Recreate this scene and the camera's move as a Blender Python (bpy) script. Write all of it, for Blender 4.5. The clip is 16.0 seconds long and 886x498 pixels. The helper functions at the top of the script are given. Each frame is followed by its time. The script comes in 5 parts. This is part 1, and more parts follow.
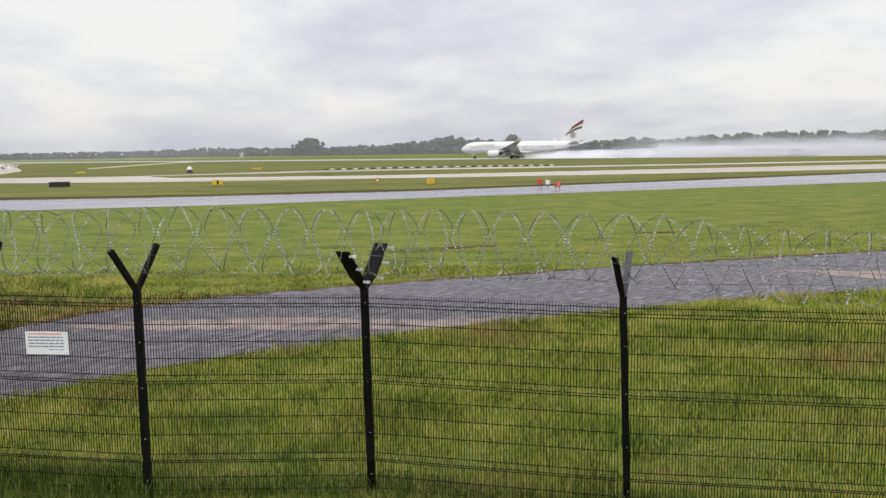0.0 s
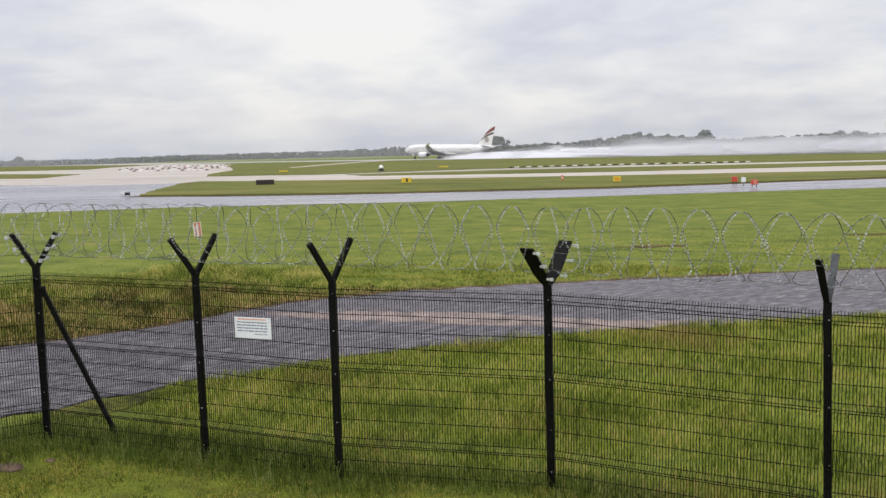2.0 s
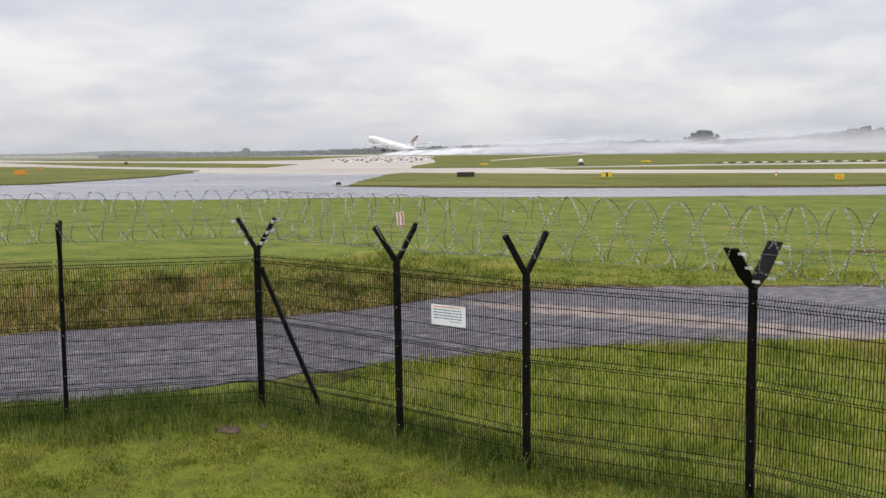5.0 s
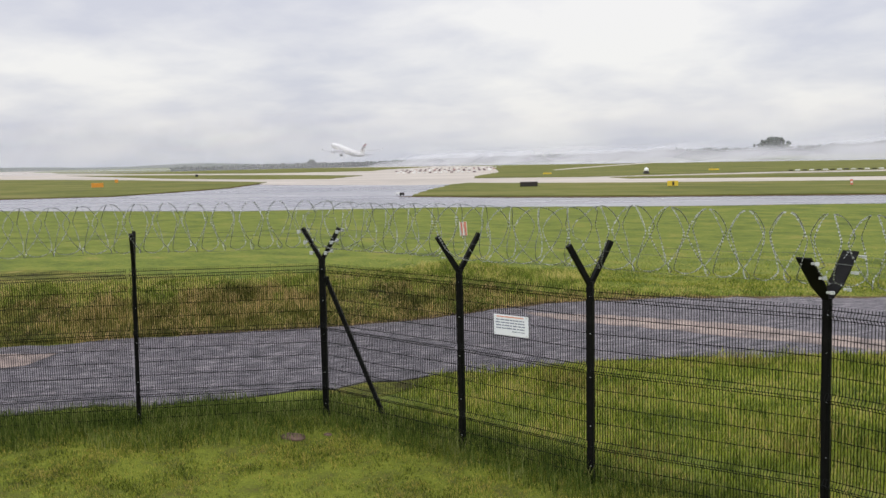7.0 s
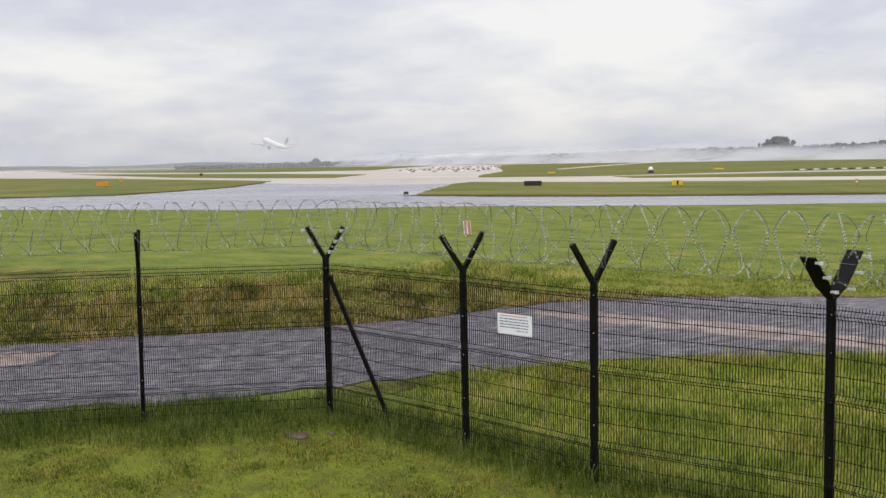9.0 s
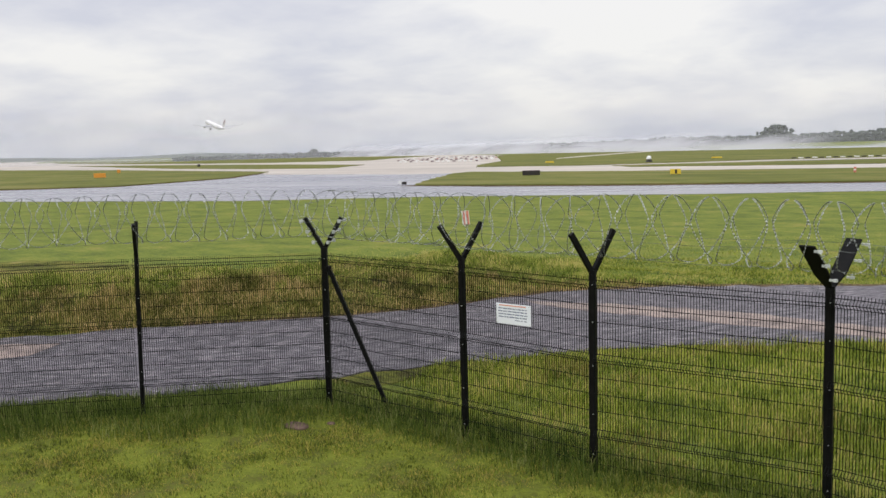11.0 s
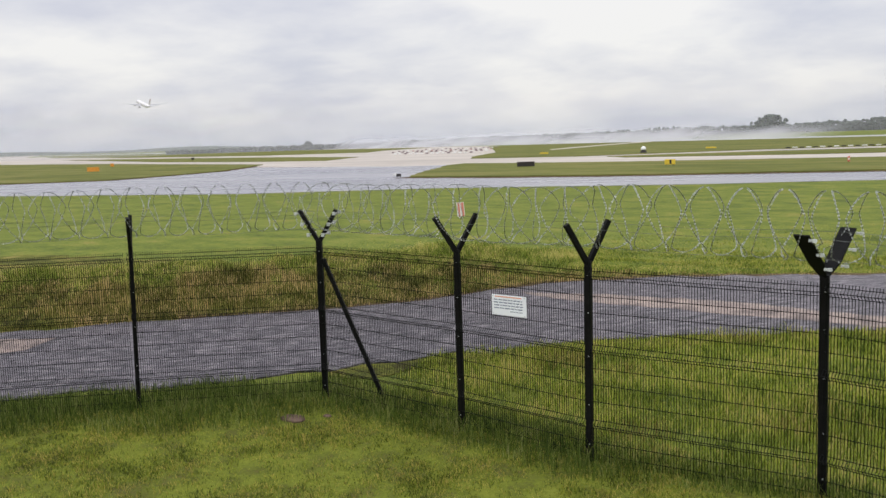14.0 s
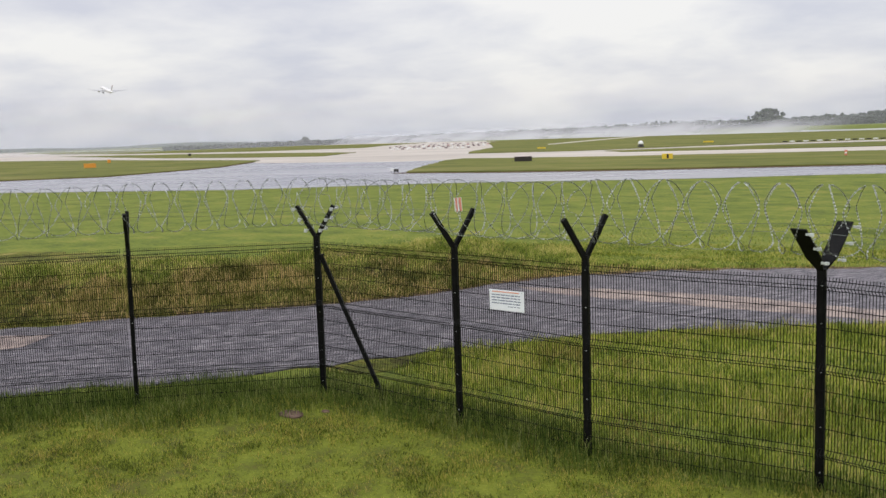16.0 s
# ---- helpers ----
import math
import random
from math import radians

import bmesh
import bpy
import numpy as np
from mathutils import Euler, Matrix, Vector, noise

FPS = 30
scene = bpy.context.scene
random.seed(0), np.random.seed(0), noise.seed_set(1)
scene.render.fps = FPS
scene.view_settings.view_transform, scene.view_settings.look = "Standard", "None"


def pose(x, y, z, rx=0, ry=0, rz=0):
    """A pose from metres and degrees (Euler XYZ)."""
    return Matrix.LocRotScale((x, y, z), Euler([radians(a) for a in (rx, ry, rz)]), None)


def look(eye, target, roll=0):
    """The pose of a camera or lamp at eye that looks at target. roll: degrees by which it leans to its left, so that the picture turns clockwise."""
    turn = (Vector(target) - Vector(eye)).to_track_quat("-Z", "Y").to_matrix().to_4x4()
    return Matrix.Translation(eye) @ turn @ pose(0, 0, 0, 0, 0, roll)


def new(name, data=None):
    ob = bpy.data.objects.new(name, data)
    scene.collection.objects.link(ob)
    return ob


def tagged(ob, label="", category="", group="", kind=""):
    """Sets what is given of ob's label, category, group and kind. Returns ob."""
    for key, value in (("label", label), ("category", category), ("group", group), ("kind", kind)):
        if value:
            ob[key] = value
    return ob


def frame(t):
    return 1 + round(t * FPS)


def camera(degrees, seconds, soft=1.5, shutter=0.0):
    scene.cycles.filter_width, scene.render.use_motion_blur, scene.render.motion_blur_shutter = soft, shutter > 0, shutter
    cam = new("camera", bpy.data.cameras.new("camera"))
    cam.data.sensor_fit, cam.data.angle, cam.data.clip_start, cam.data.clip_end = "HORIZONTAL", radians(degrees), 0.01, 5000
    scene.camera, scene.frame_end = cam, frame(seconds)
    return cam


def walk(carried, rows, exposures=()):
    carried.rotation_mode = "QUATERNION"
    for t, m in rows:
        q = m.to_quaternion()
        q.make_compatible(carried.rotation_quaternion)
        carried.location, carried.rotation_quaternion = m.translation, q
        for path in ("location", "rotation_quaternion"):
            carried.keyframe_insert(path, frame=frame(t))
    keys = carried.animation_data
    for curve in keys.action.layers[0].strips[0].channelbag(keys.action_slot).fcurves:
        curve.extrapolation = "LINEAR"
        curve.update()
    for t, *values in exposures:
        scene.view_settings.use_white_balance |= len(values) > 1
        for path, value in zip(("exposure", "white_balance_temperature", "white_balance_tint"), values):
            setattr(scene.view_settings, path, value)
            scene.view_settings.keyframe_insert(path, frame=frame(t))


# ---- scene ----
cam = camera(56.9, 16.0, soft=1.5)
PATH = [
    (0, pose(-0.001, 0.001, 3.958, 83.150, 0.751, -0.002)),
    (0.5, pose(-0.005, 0.031, 3.951, 82.325, 1.741, 2.957)),
    (1, pose(-0.009, 0.021, 3.952, 82.527, 1.622, 4.112)),
    (1.5, pose(-0.009, 0.011, 3.953, 82.216, 0.610, 8.129)),
    (2, pose(-0.008, -0.009, 3.950, 83.222, 1.256, 12.818)),
    (2.5, pose(-0.007, -0.015, 3.947, 82.490, 0.622, 18.115)),
    (3, pose(-0.007, -0.007, 3.946, 81.948, 1.180, 20.176)),
    (3.5, pose(-0.004, -0.003, 3.944, 81.227, 1.577, 23.433)),
    (4, pose(0.008, -0.025, 3.943, 81.914, 1.951, 25.127)),
    (4.5, pose(0.013, -0.027, 3.945, 82.347, 1.534, 26.224)),
    (5, pose(0.013, -0.026, 3.948, 83.023, 0.827, 26.668)),
    (5.2, pose(0.013, -0.026, 3.948, 83.053, 0.807, 27.188)),
    (7.5, pose(0.015, -0.017, 3.943, 83.960, 1.348, 31.454)),
    (8, pose(0.016, -0.023, 3.943, 84.054, 1.275, 31.572)),
    (8.5, pose(0.022, -0.025, 3.943, 83.926, 1.238, 31.413)),
    (11, pose(0.013, -0.010, 3.942, 83.046, 1.567, 31.196)),
    (11.5, pose(0.009, -0.012, 3.943, 82.930, 1.583, 31.135)),
    (12, pose(0.008, -0.012, 3.943, 82.812, 1.604, 31.125)),
    (12.5, pose(0.013, -0.011, 3.940, 82.690, 1.812, 31.192)),
    (13, pose(0.013, -0.012, 3.940, 82.547, 1.940, 31.069)),
    (13.5, pose(0.009, -0.006, 3.939, 82.531, 1.917, 30.996)),
    (14, pose(0.009, -0.003, 3.939, 82.465, 1.902, 30.813)),
    (14.5, pose(0.011, -0.005, 3.939, 82.329, 1.905, 30.768)),
    (15, pose(0.009, -0.002, 3.940, 82.305, 1.959, 30.643)),
    (15.5, pose(0.009, -0.001, 3.936, 82.192, 2.054, 30.562)),
    (16, pose(0.010, 0.000, 3.939, 82.120, 2.089, 30.624)),
]
walk(cam, PATH)

# ---------------- world and light: a flat overcast afternoon after rain ----------------
world = bpy.data.worlds.new("overcast")
scene.world = world
world.use_nodes = True
wn, wl = world.node_tree.nodes, world.node_tree.links
wn.clear()


def wnode(kind, **props):
    n = wn.new(kind)
    for k, v in props.items():
        n.inputs[k.replace("_", " ")].default_value = v
    return n


w_out = wn.new("ShaderNodeOutputWorld")
w_bg = wn.new("ShaderNodeBackground")
w_sky = wn.new("ShaderNodeTexSky")
w_sky.sky_type, w_sky.sun_disc = "NISHITA", False
w_sky.sun_elevation, w_sky.sun_rotation = radians(42), radians(200)
w_co = wn.new("ShaderNodeTexCoord")
w_sep = wn.new("ShaderNodeSeparateXYZ")
wl.new(w_co.outputs["Generated"], w_sep.inputs[0])
# cloud sheet: project the view direction on a flat layer
w_zc = wn.new("ShaderNodeMath"); w_zc.operation = "MAXIMUM"; w_zc.inputs[1].default_value = 0.0
wl.new(w_sep.outputs["Z"], w_zc.inputs[0])
w_za = wn.new("ShaderNodeMath"); w_za.operation = "ADD"; w_za.inputs[1].default_value = 0.24
wl.new(w_zc.outputs[0], w_za.inputs[0])
w_div = wn.new("ShaderNodeVectorMath"); w_div.operation = "DIVIDE"
w_cmb = wn.new("ShaderNodeCombineXYZ")
for k in range(3):
    wl.new(w_za.outputs[0], w_cmb.inputs[k])
wl.new(w_co.outputs["Generated"], w_div.inputs[0])
wl.new(w_cmb.outputs[0], w_div.inputs[1])
w_n1 = wnode("ShaderNodeTexNoise", Scale=1.1, Detail=6.0, Roughness=0.5, Distortion=0.25)
w_n2 = wnode("ShaderNodeTexNoise", Scale=3.8, Detail=5.0, Roughness=0.5, Distortion=0.2)
wl.new(w_div.outputs[0], w_n1.inputs["Vector"])
wl.new(w_div.outputs[0], w_n2.inputs["Vector"])
w_add = wn.new("ShaderNodeMath"); w_add.operation = "MULTIPLY_ADD"; w_add.inputs[1].default_value = 0.45
wl.new(w_n2.outputs["Fac"], w_add.inputs[0]); wl.new(w_n1.outputs["Fac"], w_add.inputs[2])
w_ramp = wn.new("ShaderNodeValToRGB")
w_ramp.color_ramp.elements[0].position, w_ramp.color_ramp.elements[0].color = 0.575, (0.655, 0.67, 0.775, 1)
w_ramp.color_ramp.elements[1].position, w_ramp.color_ramp.elements[1].color = 0.88, (0.91, 0.90, 0.92, 1)
wl.new(w_add.outputs[0], w_ramp.inputs[0])
# overcast skies brighten towards the zenith; the rim near the horizon is paler and warmer
w_grad = wn.new("ShaderNodeValToRGB")
ge = w_grad.color_ramp.elements
ge[0].position, ge[0].color = 0.0, (0.80, 0.825, 0.84, 1)
ge[1].position, ge[1].color = 1.0, (2.3, 2.3, 2.3, 1)
for pos, col in ((0.045, (0.97, 0.965, 0.93, 1)), (0.11, (1.03, 1.03, 0.99, 1)), (0.32, (1.06, 1.06, 1.06, 1))):
    e = ge.new(pos)
    e.color = col
wl.new(w_zc.outputs[0], w_grad.inputs[0])
w_mul = wn.new("ShaderNodeVectorMath"); w_mul.operation = "MULTIPLY"
wl.new(w_ramp.outputs[0], w_mul.inputs[0]); wl.new(w_grad.outputs[0], w_mul.inputs[1])
w_dim = wn.new("ShaderNodeVectorMath"); w_dim.operation = "SCALE"; w_dim.inputs["Scale"].default_value = 0.08
wl.new(w_sky.outputs[0], w_dim.inputs[0])
w_mix = wn.new("ShaderNodeMix"); w_mix.data_type = "RGBA"; w_mix.inputs["Factor"].default_value = 0.93
wl.new(w_dim.outputs[0], w_mix.inputs[6]); wl.new(w_mul.outputs[0], w_mix.inputs[7])
wl.new(w_mix.outputs[2], w_bg.inputs["Color"])
w_bg.inputs["Strength"].default_value = 1.0
wl.new(w_bg.outputs[0], w_out.inputs[0])

sun_data = bpy.data.lights.new("sun", "SUN")
sun_data.energy, sun_data.angle, sun_data.color = 0.9, radians(25), (1.0, 0.96, 0.9)
sun = new("sun", sun_data)
sun.matrix_world = look((-30, -80, 100), (0, 20, 0))


# ---------------- materials ----------------
def material(name, colours, scale=4.0, detail_scale=60.0, rough=0.7, metal=0.0, bump=0.2, bump_dist=0.01, stretch=(1, 1, 1),
             spread=(0.35, 0.65), rough_var=0.1, island=0.0, coords="Object", spec=0.5, turn=0.0, leaf=0.0):
    """Principled surface: two to four colours mixed by coarse noise, fine grain on top, bump and uneven gloss."""
    m = bpy.data.materials.new(name)
    m.use_nodes = True
    n, l = m.node_tree.nodes, m.node_tree.links
    b = n["Principled BSDF"]
    co = n.new("ShaderNodeTexCoord")
    mp = n.new("ShaderNodeMapping")
    # turned first, then stretched, so that streaks run along the turned x axis
    mp.vector_type = "TEXTURE"
    mp.inputs["Scale"].default_value = [1 / q for q in stretch]
    mp.inputs["Rotation"].default_value = (0, 0, radians(turn))
    l.new(co.outputs[coords], mp.inputs[0])
    n1 = n.new("ShaderNodeTexNoise")
    n1.inputs["Scale"].default_value, n1.inputs["Detail"].default_value, n1.inputs["Roughness"].default_value = scale, 8, 0.7
    n2 = n.new("ShaderNodeTexNoise")
    n2.inputs["Scale"].default_value, n2.inputs["Detail"].default_value = detail_scale, 4
    l.new(mp.outputs[0], n1.inputs["Vector"])
    l.new(mp.outputs[0], n2.inputs["Vector"])
    mixv = n.new("ShaderNodeMath")
    mixv.operation = "MULTIPLY_ADD"
    mixv.inputs[1].default_value = 0.35
    sub = n.new("ShaderNodeMath")
    sub.operation = "SUBTRACT"
    sub.inputs[1].default_value = 0.5
    l.new(n2.outputs["Fac"], sub.inputs[0])
    l.new(sub.outputs[0], mixv.inputs[0])
    l.new(n1.outputs["Fac"], mixv.inputs[2])
    fac = mixv.outputs[0]
    if island:
        g = n.new("ShaderNodeNewGeometry")
        ia = n.new("ShaderNodeMath")
        ia.operation = "MULTIPLY_ADD"
        ia.inputs[1].default_value = island
        ib = n.new("ShaderNodeMath")
        ib.operation = "SUBTRACT"
        ib.inputs[1].default_value = 0.5
        l.new(g.outputs["Random Per Island"], ib.inputs[0])
        l.new(ib.outputs[0], ia.inputs[0])
        l.new(fac, ia.inputs[2])
        fac = ia.outputs[0]
    r = n.new("ShaderNodeValToRGB")
    els = r.color_ramp.elements
    lo, hi = spread
    for i, c in enumerate(colours):
        p = lo + (hi - lo) * i / max(1, len(colours) - 1)
        e = els[i] if i < 2 else els.new(p)
        e.position, e.color = p, (*c, 1)
    if len(colours) == 1:
        els[1].color = (*colours[0], 1)
    l.new(fac, r.inputs[0])
    l.new(r.outputs[0], b.inputs["Base Color"])
    mr = n.new("ShaderNodeMapRange")
    mr.inputs["To Min"].default_value, mr.inputs["To Max"].default_value = max(0.02, rough - rough_var), min(1, rough + rough_var)
    l.new(n1.outputs["Fac"], mr.inputs[0])
    l.new(mr.outputs[0], b.inputs["Roughness"])
    b.inputs["Metallic"].default_value = metal
    b.inputs["Specular IOR Level"].default_value = spec
    if bump:
        bp = n.new("ShaderNodeBump")
        bp.inputs["Strength"].default_value, bp.inputs["Distance"].default_value = bump, bump_dist
        l.new(n2.outputs["Fac"], bp.inputs["Height"])
        l.new(bp.outputs[0], b.inputs["Normal"])
    if leaf:
        # thin leaves let light through
        tl = n.new("ShaderNodeBsdfTranslucent")
        mx = n.new("ShaderNodeMixShader")
        mx.inputs[0].default_value = leaf
        l.new(r.outputs[0], tl.inputs[0])
        l.new(b.outputs[0], mx.inputs[1])
        l.new(tl.outputs[0], mx.inputs[2])
        l.new(mx.outputs[0], n["Material Output"].inputs[0])
    return m


GRASS_FIELD = material("field_grass", [(0.06, 0.082, 0.012), (0.112, 0.143, 0.018), (0.155, 0.182, 0.027), (0.235, 0.20, 0.05)], 0.6, 6.0, 0.9, bump=0.5, bump_dist=0.08, spread=(0.33, 0.69), stretch=(0.7, 1, 1), spec=0.15)
GRASS_LAWN = material("lawn_grass", [(0.105, 0.088, 0.028), (0.10, 0.112, 0.019), (0.14, 0.165, 0.021), (0.175, 0.195, 0.027)], 1.6, 22.0, 0.9, bump=0.8, bump_dist=0.04, spread=(0.30, 0.64), spec=0.1)
GRASS_ISLAND = material("airfield_grass", [(0.085, 0.095, 0.02), (0.13, 0.14, 0.03), (0.185, 0.17, 0.055)], 0.12, 1.2, 0.95, bump=0.4, bump_dist=0.1, spread=(0.36, 0.64), stretch=(0.3, 1, 1), spec=0.1)
BLADE_LONG = material("long_grass_blades", [(0.03, 0.055, 0.010), (0.085, 0.128, 0.018), (0.16, 0.22, 0.036), (0.36, 0.36, 0.13)], 1.2, 8.0, 0.6, bump=0, spread=(0.26, 0.78), island=0.5, spec=0.2, leaf=0.45)
BLADE_LAWN = material("lawn_blades", [(0.05, 0.07, 0.012), (0.16, 0.20, 0.023), (0.295, 0.34, 0.04), (0.50, 0.41, 0.11)], 1.5, 9.0, 0.6, bump=0, spread=(0.33, 0.69), island=0.5, spec=0.2, leaf=0.45)
BLADE_FIELD = material("field_blades", [(0.085, 0.12, 0.016), (0.215, 0.265, 0.032), (0.345, 0.395, 0.052), (0.54, 0.47, 0.15)], 0.55, 4.0, 0.7, bump=0, spread=(0.34, 0.68), island=0.5, spec=0.15, leaf=0.5)
BLADE_MEADOW = material("meadow_blades", [(0.08, 0.115, 0.016), (0.235, 0.30, 0.036), (0.41, 0.46, 0.066), (0.62, 0.53, 0.18)], 0.7, 5.0, 0.7, bump=0, spread=(0.35, 0.68), island=0.35, spec=0.15, leaf=0.5)
BLADE_BANK = material("bank_grass_blades", [(0.07, 0.095, 0.016), (0.20, 0.27, 0.036), (0.35, 0.39, 0.075), (0.64, 0.54, 0.20)], 0.9, 3.0, 0.8, bump=0, spread=(0.36, 0.66), island=0.35, spec=0.1, leaf=0.4)
BLADE_DRY = material("dry_grass_blades", [(0.05, 0.055, 0.013), (0.14, 0.145, 0.027), (0.31, 0.26, 0.08), (0.62, 0.46, 0.21)], 0.9, 3.0, 0.8, bump=0, spread=(0.36, 0.66), island=0.35, spec=0.1, leaf=0.4)
BLADE_STRAW = material("straw_grass_blades", [(0.12, 0.10, 0.025), (0.26, 0.22, 0.055), (0.42, 0.35, 0.11), (0.55, 0.45, 0.17)], 0.9, 5.0, 0.8, bump=0, spread=(0.30, 0.72), island=0.4, spec=0.1, leaf=0.45)
ASPHALT_OLD = material("worn_service_road", [(0.012, 0.011, 0.014), (0.075, 0.067, 0.078), (0.16, 0.143, 0.158), (0.30, 0.275, 0.28)], 4.6, 40.0, 0.55, bump=1.0, bump_dist=0.035, stretch=(0.5, 1.6, 1), rough_var=0.35, spread=(0.38, 0.64), turn=38, spec=0.35)
CONCRETE_TAN = material("tan_concrete", [(0.13, 0.10, 0.088), (0.245, 0.19, 0.165), (0.33, 0.26, 0.22)], 1.6, 9.0, 0.65, bump=0.4, spread=(0.38, 0.62), spec=0.3)
# pale streaks in the colour imitate reflections on the wet surface
WET_TAXI = material("wet_taxiway_sheen", [(0.075, 0.073, 0.10), (0.15, 0.148, 0.178), (0.21, 0.207, 0.23), (0.30, 0.295, 0.31)], 0.07, 0.8, 0.27, bump=0.05, bump_dist=0.02, stretch=(0.22, 1, 1), spread=(0.36, 0.66), rough_var=0.22, turn=20)
WET_CONCRETE = material("wet_concrete", [(0.32, 0.28, 0.235), (0.43, 0.38, 0.32), (0.5, 0.45, 0.39)], 0.05, 0.5, 0.55, bump=0.05, bump_dist=0.02, stretch=(0.3, 1, 1), rough_var=0.12, spec=0.3)
RUNWAY = material("wet_runway", [(0.2, 0.2, 0.21), (0.27, 0.27, 0.28), (0.33, 0.32, 0.32)], 0.03, 0.5, 0.3, bump=0.03, stretch=(0.3, 1, 1), rough_var=0.1)
# bare soil; also colours the strips painted as shade along the grass islands
SOIL_AND_SHADE = material("bare_soil_and_edge_shade", [(0.05, 0.036, 0.02), (0.10, 0.07, 0.04), (0.15, 0.105, 0.06)], 1.5, 25.0, 0.95, bump=0.6, bump_dist=0.03, spec=0.05)
POST_BLACK = material("black_powder_coat", [(0.003, 0.003, 0.003), (0.005, 0.005, 0.005), (0.010, 0.0095, 0.009)], 6.0, 120.0, 0.55, bump=0.1, bump_dist=0.002, spec=0.12)
WIRE_DARK = material("dark_green_black_wire", [(0.003, 0.0035, 0.003), (0.006, 0.007, 0.006)], 8.0, 60.0, 0.6, bump=0, spec=0.12)
ARM_GREY = material("weathered_grey_steel", [(0.05, 0.055, 0.06), (0.10, 0.105, 0.11)], 9.0, 70.0, 0.4, metal=0.4, bump=0.1, bump_dist=0.002)
GALV = material("galvanised_wire", [(0.40, 0.42, 0.42), (0.58, 0.60, 0.60), (0.74, 0.76, 0.76)], 10.0, 90.0, 0.45, metal=0.35, bump=0)
GALV_DARK = material("dull_galvanised_wire", [(0.03, 0.035, 0.03), (0.09, 0.10, 0.09), (0.22, 0.24, 0.22)], 2.2, 40.0, 0.5, metal=0.4, bump=0, island=0.2)
SIGN_WHITE = material("white_sign_plate", [(0.79, 0.81, 0.85), (0.84, 0.86, 0.90)], 6.0, 60.0, 0.4, bump=0.02)
SIGN_RED = material("orange_red_print", [(0.66, 0.30, 0.20), (0.72, 0.38, 0.27)], 20.0, 90.0, 0.5, bump=0)
SIGN_INK = material("dark_blue_print", [(0.16, 0.18, 0.26), (0.24, 0.26, 0.33)], 20.0, 90.0, 0.5, bump=0)
BOARD_BLACK = material("black_board", [(0.012, 0.011, 0.01), (0.03, 0.024, 0.02)], 2.0, 30.0, 0.5, bump=0.05)
BOARD_BROWN = material("brown_board_edge", [(0.08, 0.05, 0.05), (0.13, 0.085, 0.085)], 2.0, 30.0, 0.6, bump=0.05)
BARRIER_ROSE = material("weathered_rose_plastic", [(0.34, 0.17, 0.15), (0.44, 0.25, 0.22)], 2.0, 30.0, 0.6, bump=0.05)
BARRIER_BROWN = material("weathered_brown_plastic", [(0.15, 0.105, 0.11), (0.22, 0.165, 0.17)], 2.0, 30.0, 0.6, bump=0.05)
YELLOW = material("yellow_sign_face", [(0.62, 0.44, 0.03), (0.75, 0.55, 0.05)], 2.0, 30.0, 0.45, bump=0)
ORANGE = material("orange_sign_face", [(0.70, 0.27, 0.03), (0.8, 0.36, 0.05)], 2.0, 30.0, 0.45, bump=0)
RED = material("red_sign_face", [(0.5, 0.045, 0.03), (0.62, 0.08, 0.05)], 2.0, 30.0, 0.45, bump=0)
PINK_RED = material("faded_red_paint", [(0.55, 0.16, 0.10), (0.66, 0.24, 0.17)], 4.0, 30.0, 0.6, bump=0)
WHITE_PAINT = material("white_paint", [(0.72, 0.72, 0.70), (0.82, 0.82, 0.80)], 3.0, 30.0, 0.5, bump=0)
VERGE = material("rough_dry_verge", [(0.045, 0.042, 0.013), (0.105, 0.115, 0.02), (0.175, 0.165, 0.036), (0.28, 0.22, 0.085)], 0.7, 9.0, 0.95, bump=0.8, bump_dist=0.08, spread=(0.36, 0.66), spec=0.1)
PLANE_PALE = material("pale_grey_paint", [(0.69, 0.68, 0.67), (0.73, 0.72, 0.71)], 0.5, 6.0, 0.35, bump=0)
STONE = material("brown_grey_stone", [(0.06, 0.038, 0.028), (0.12, 0.08, 0.06), (0.18, 0.125, 0.095)], 6.0, 40.0, 0.9, bump=0.5, bump_dist=0.02, spec=0.15)
# leaf colours greyed and paled, putting distance haze into the foliage itself
LEAF_FAR = material("haze_greyed_foliage", [(0.055, 0.072, 0.058), (0.08, 0.10, 0.08), (0.11, 0.132, 0.105)], 0.08, 0.7, 0.95, bump=0, island=0.3, spread=(0.25, 0.75), spec=0.05)
BARK = material("bark", [(0.06, 0.05, 0.04), (0.12, 0.10, 0.08)], 2.0, 20.0, 0.9)
PLANE_WHITE = material("aircraft_white_paint", [(0.74, 0.73, 0.71), (0.80, 0.79, 0.77)], 0.3, 6.0, 0.28, bump=0)
PLANE_GREY = material("aircraft_grey_wing", [(0.42, 0.42, 0.43), (0.49, 0.49, 0.50)], 0.4, 6.0, 0.4, bump=0)
PLANE_DARK = material("dark_aircraft_metal", [(0.03, 0.03, 0.032), (0.07, 0.07, 0.072)], 1.0, 12.0, 0.5, metal=0.3, bump=0)
PLANE_RED = material("deep_red_fin_paint", [(0.17, 0.045, 0.045), (0.22, 0.06, 0.06)], 0.5, 6.0, 0.4, bump=0)
PLANE_BAND = material("charcoal_fin_paint", [(0.05, 0.045, 0.045), (0.09, 0.08, 0.08)], 0.5, 6.0, 0.35, bump=0)
PLANE_EMBLEM = material("grey_bronze_fin_paint", [(0.34, 0.30, 0.28), (0.42, 0.38, 0.35)], 0.9, 4.0, 0.4, bump=0)
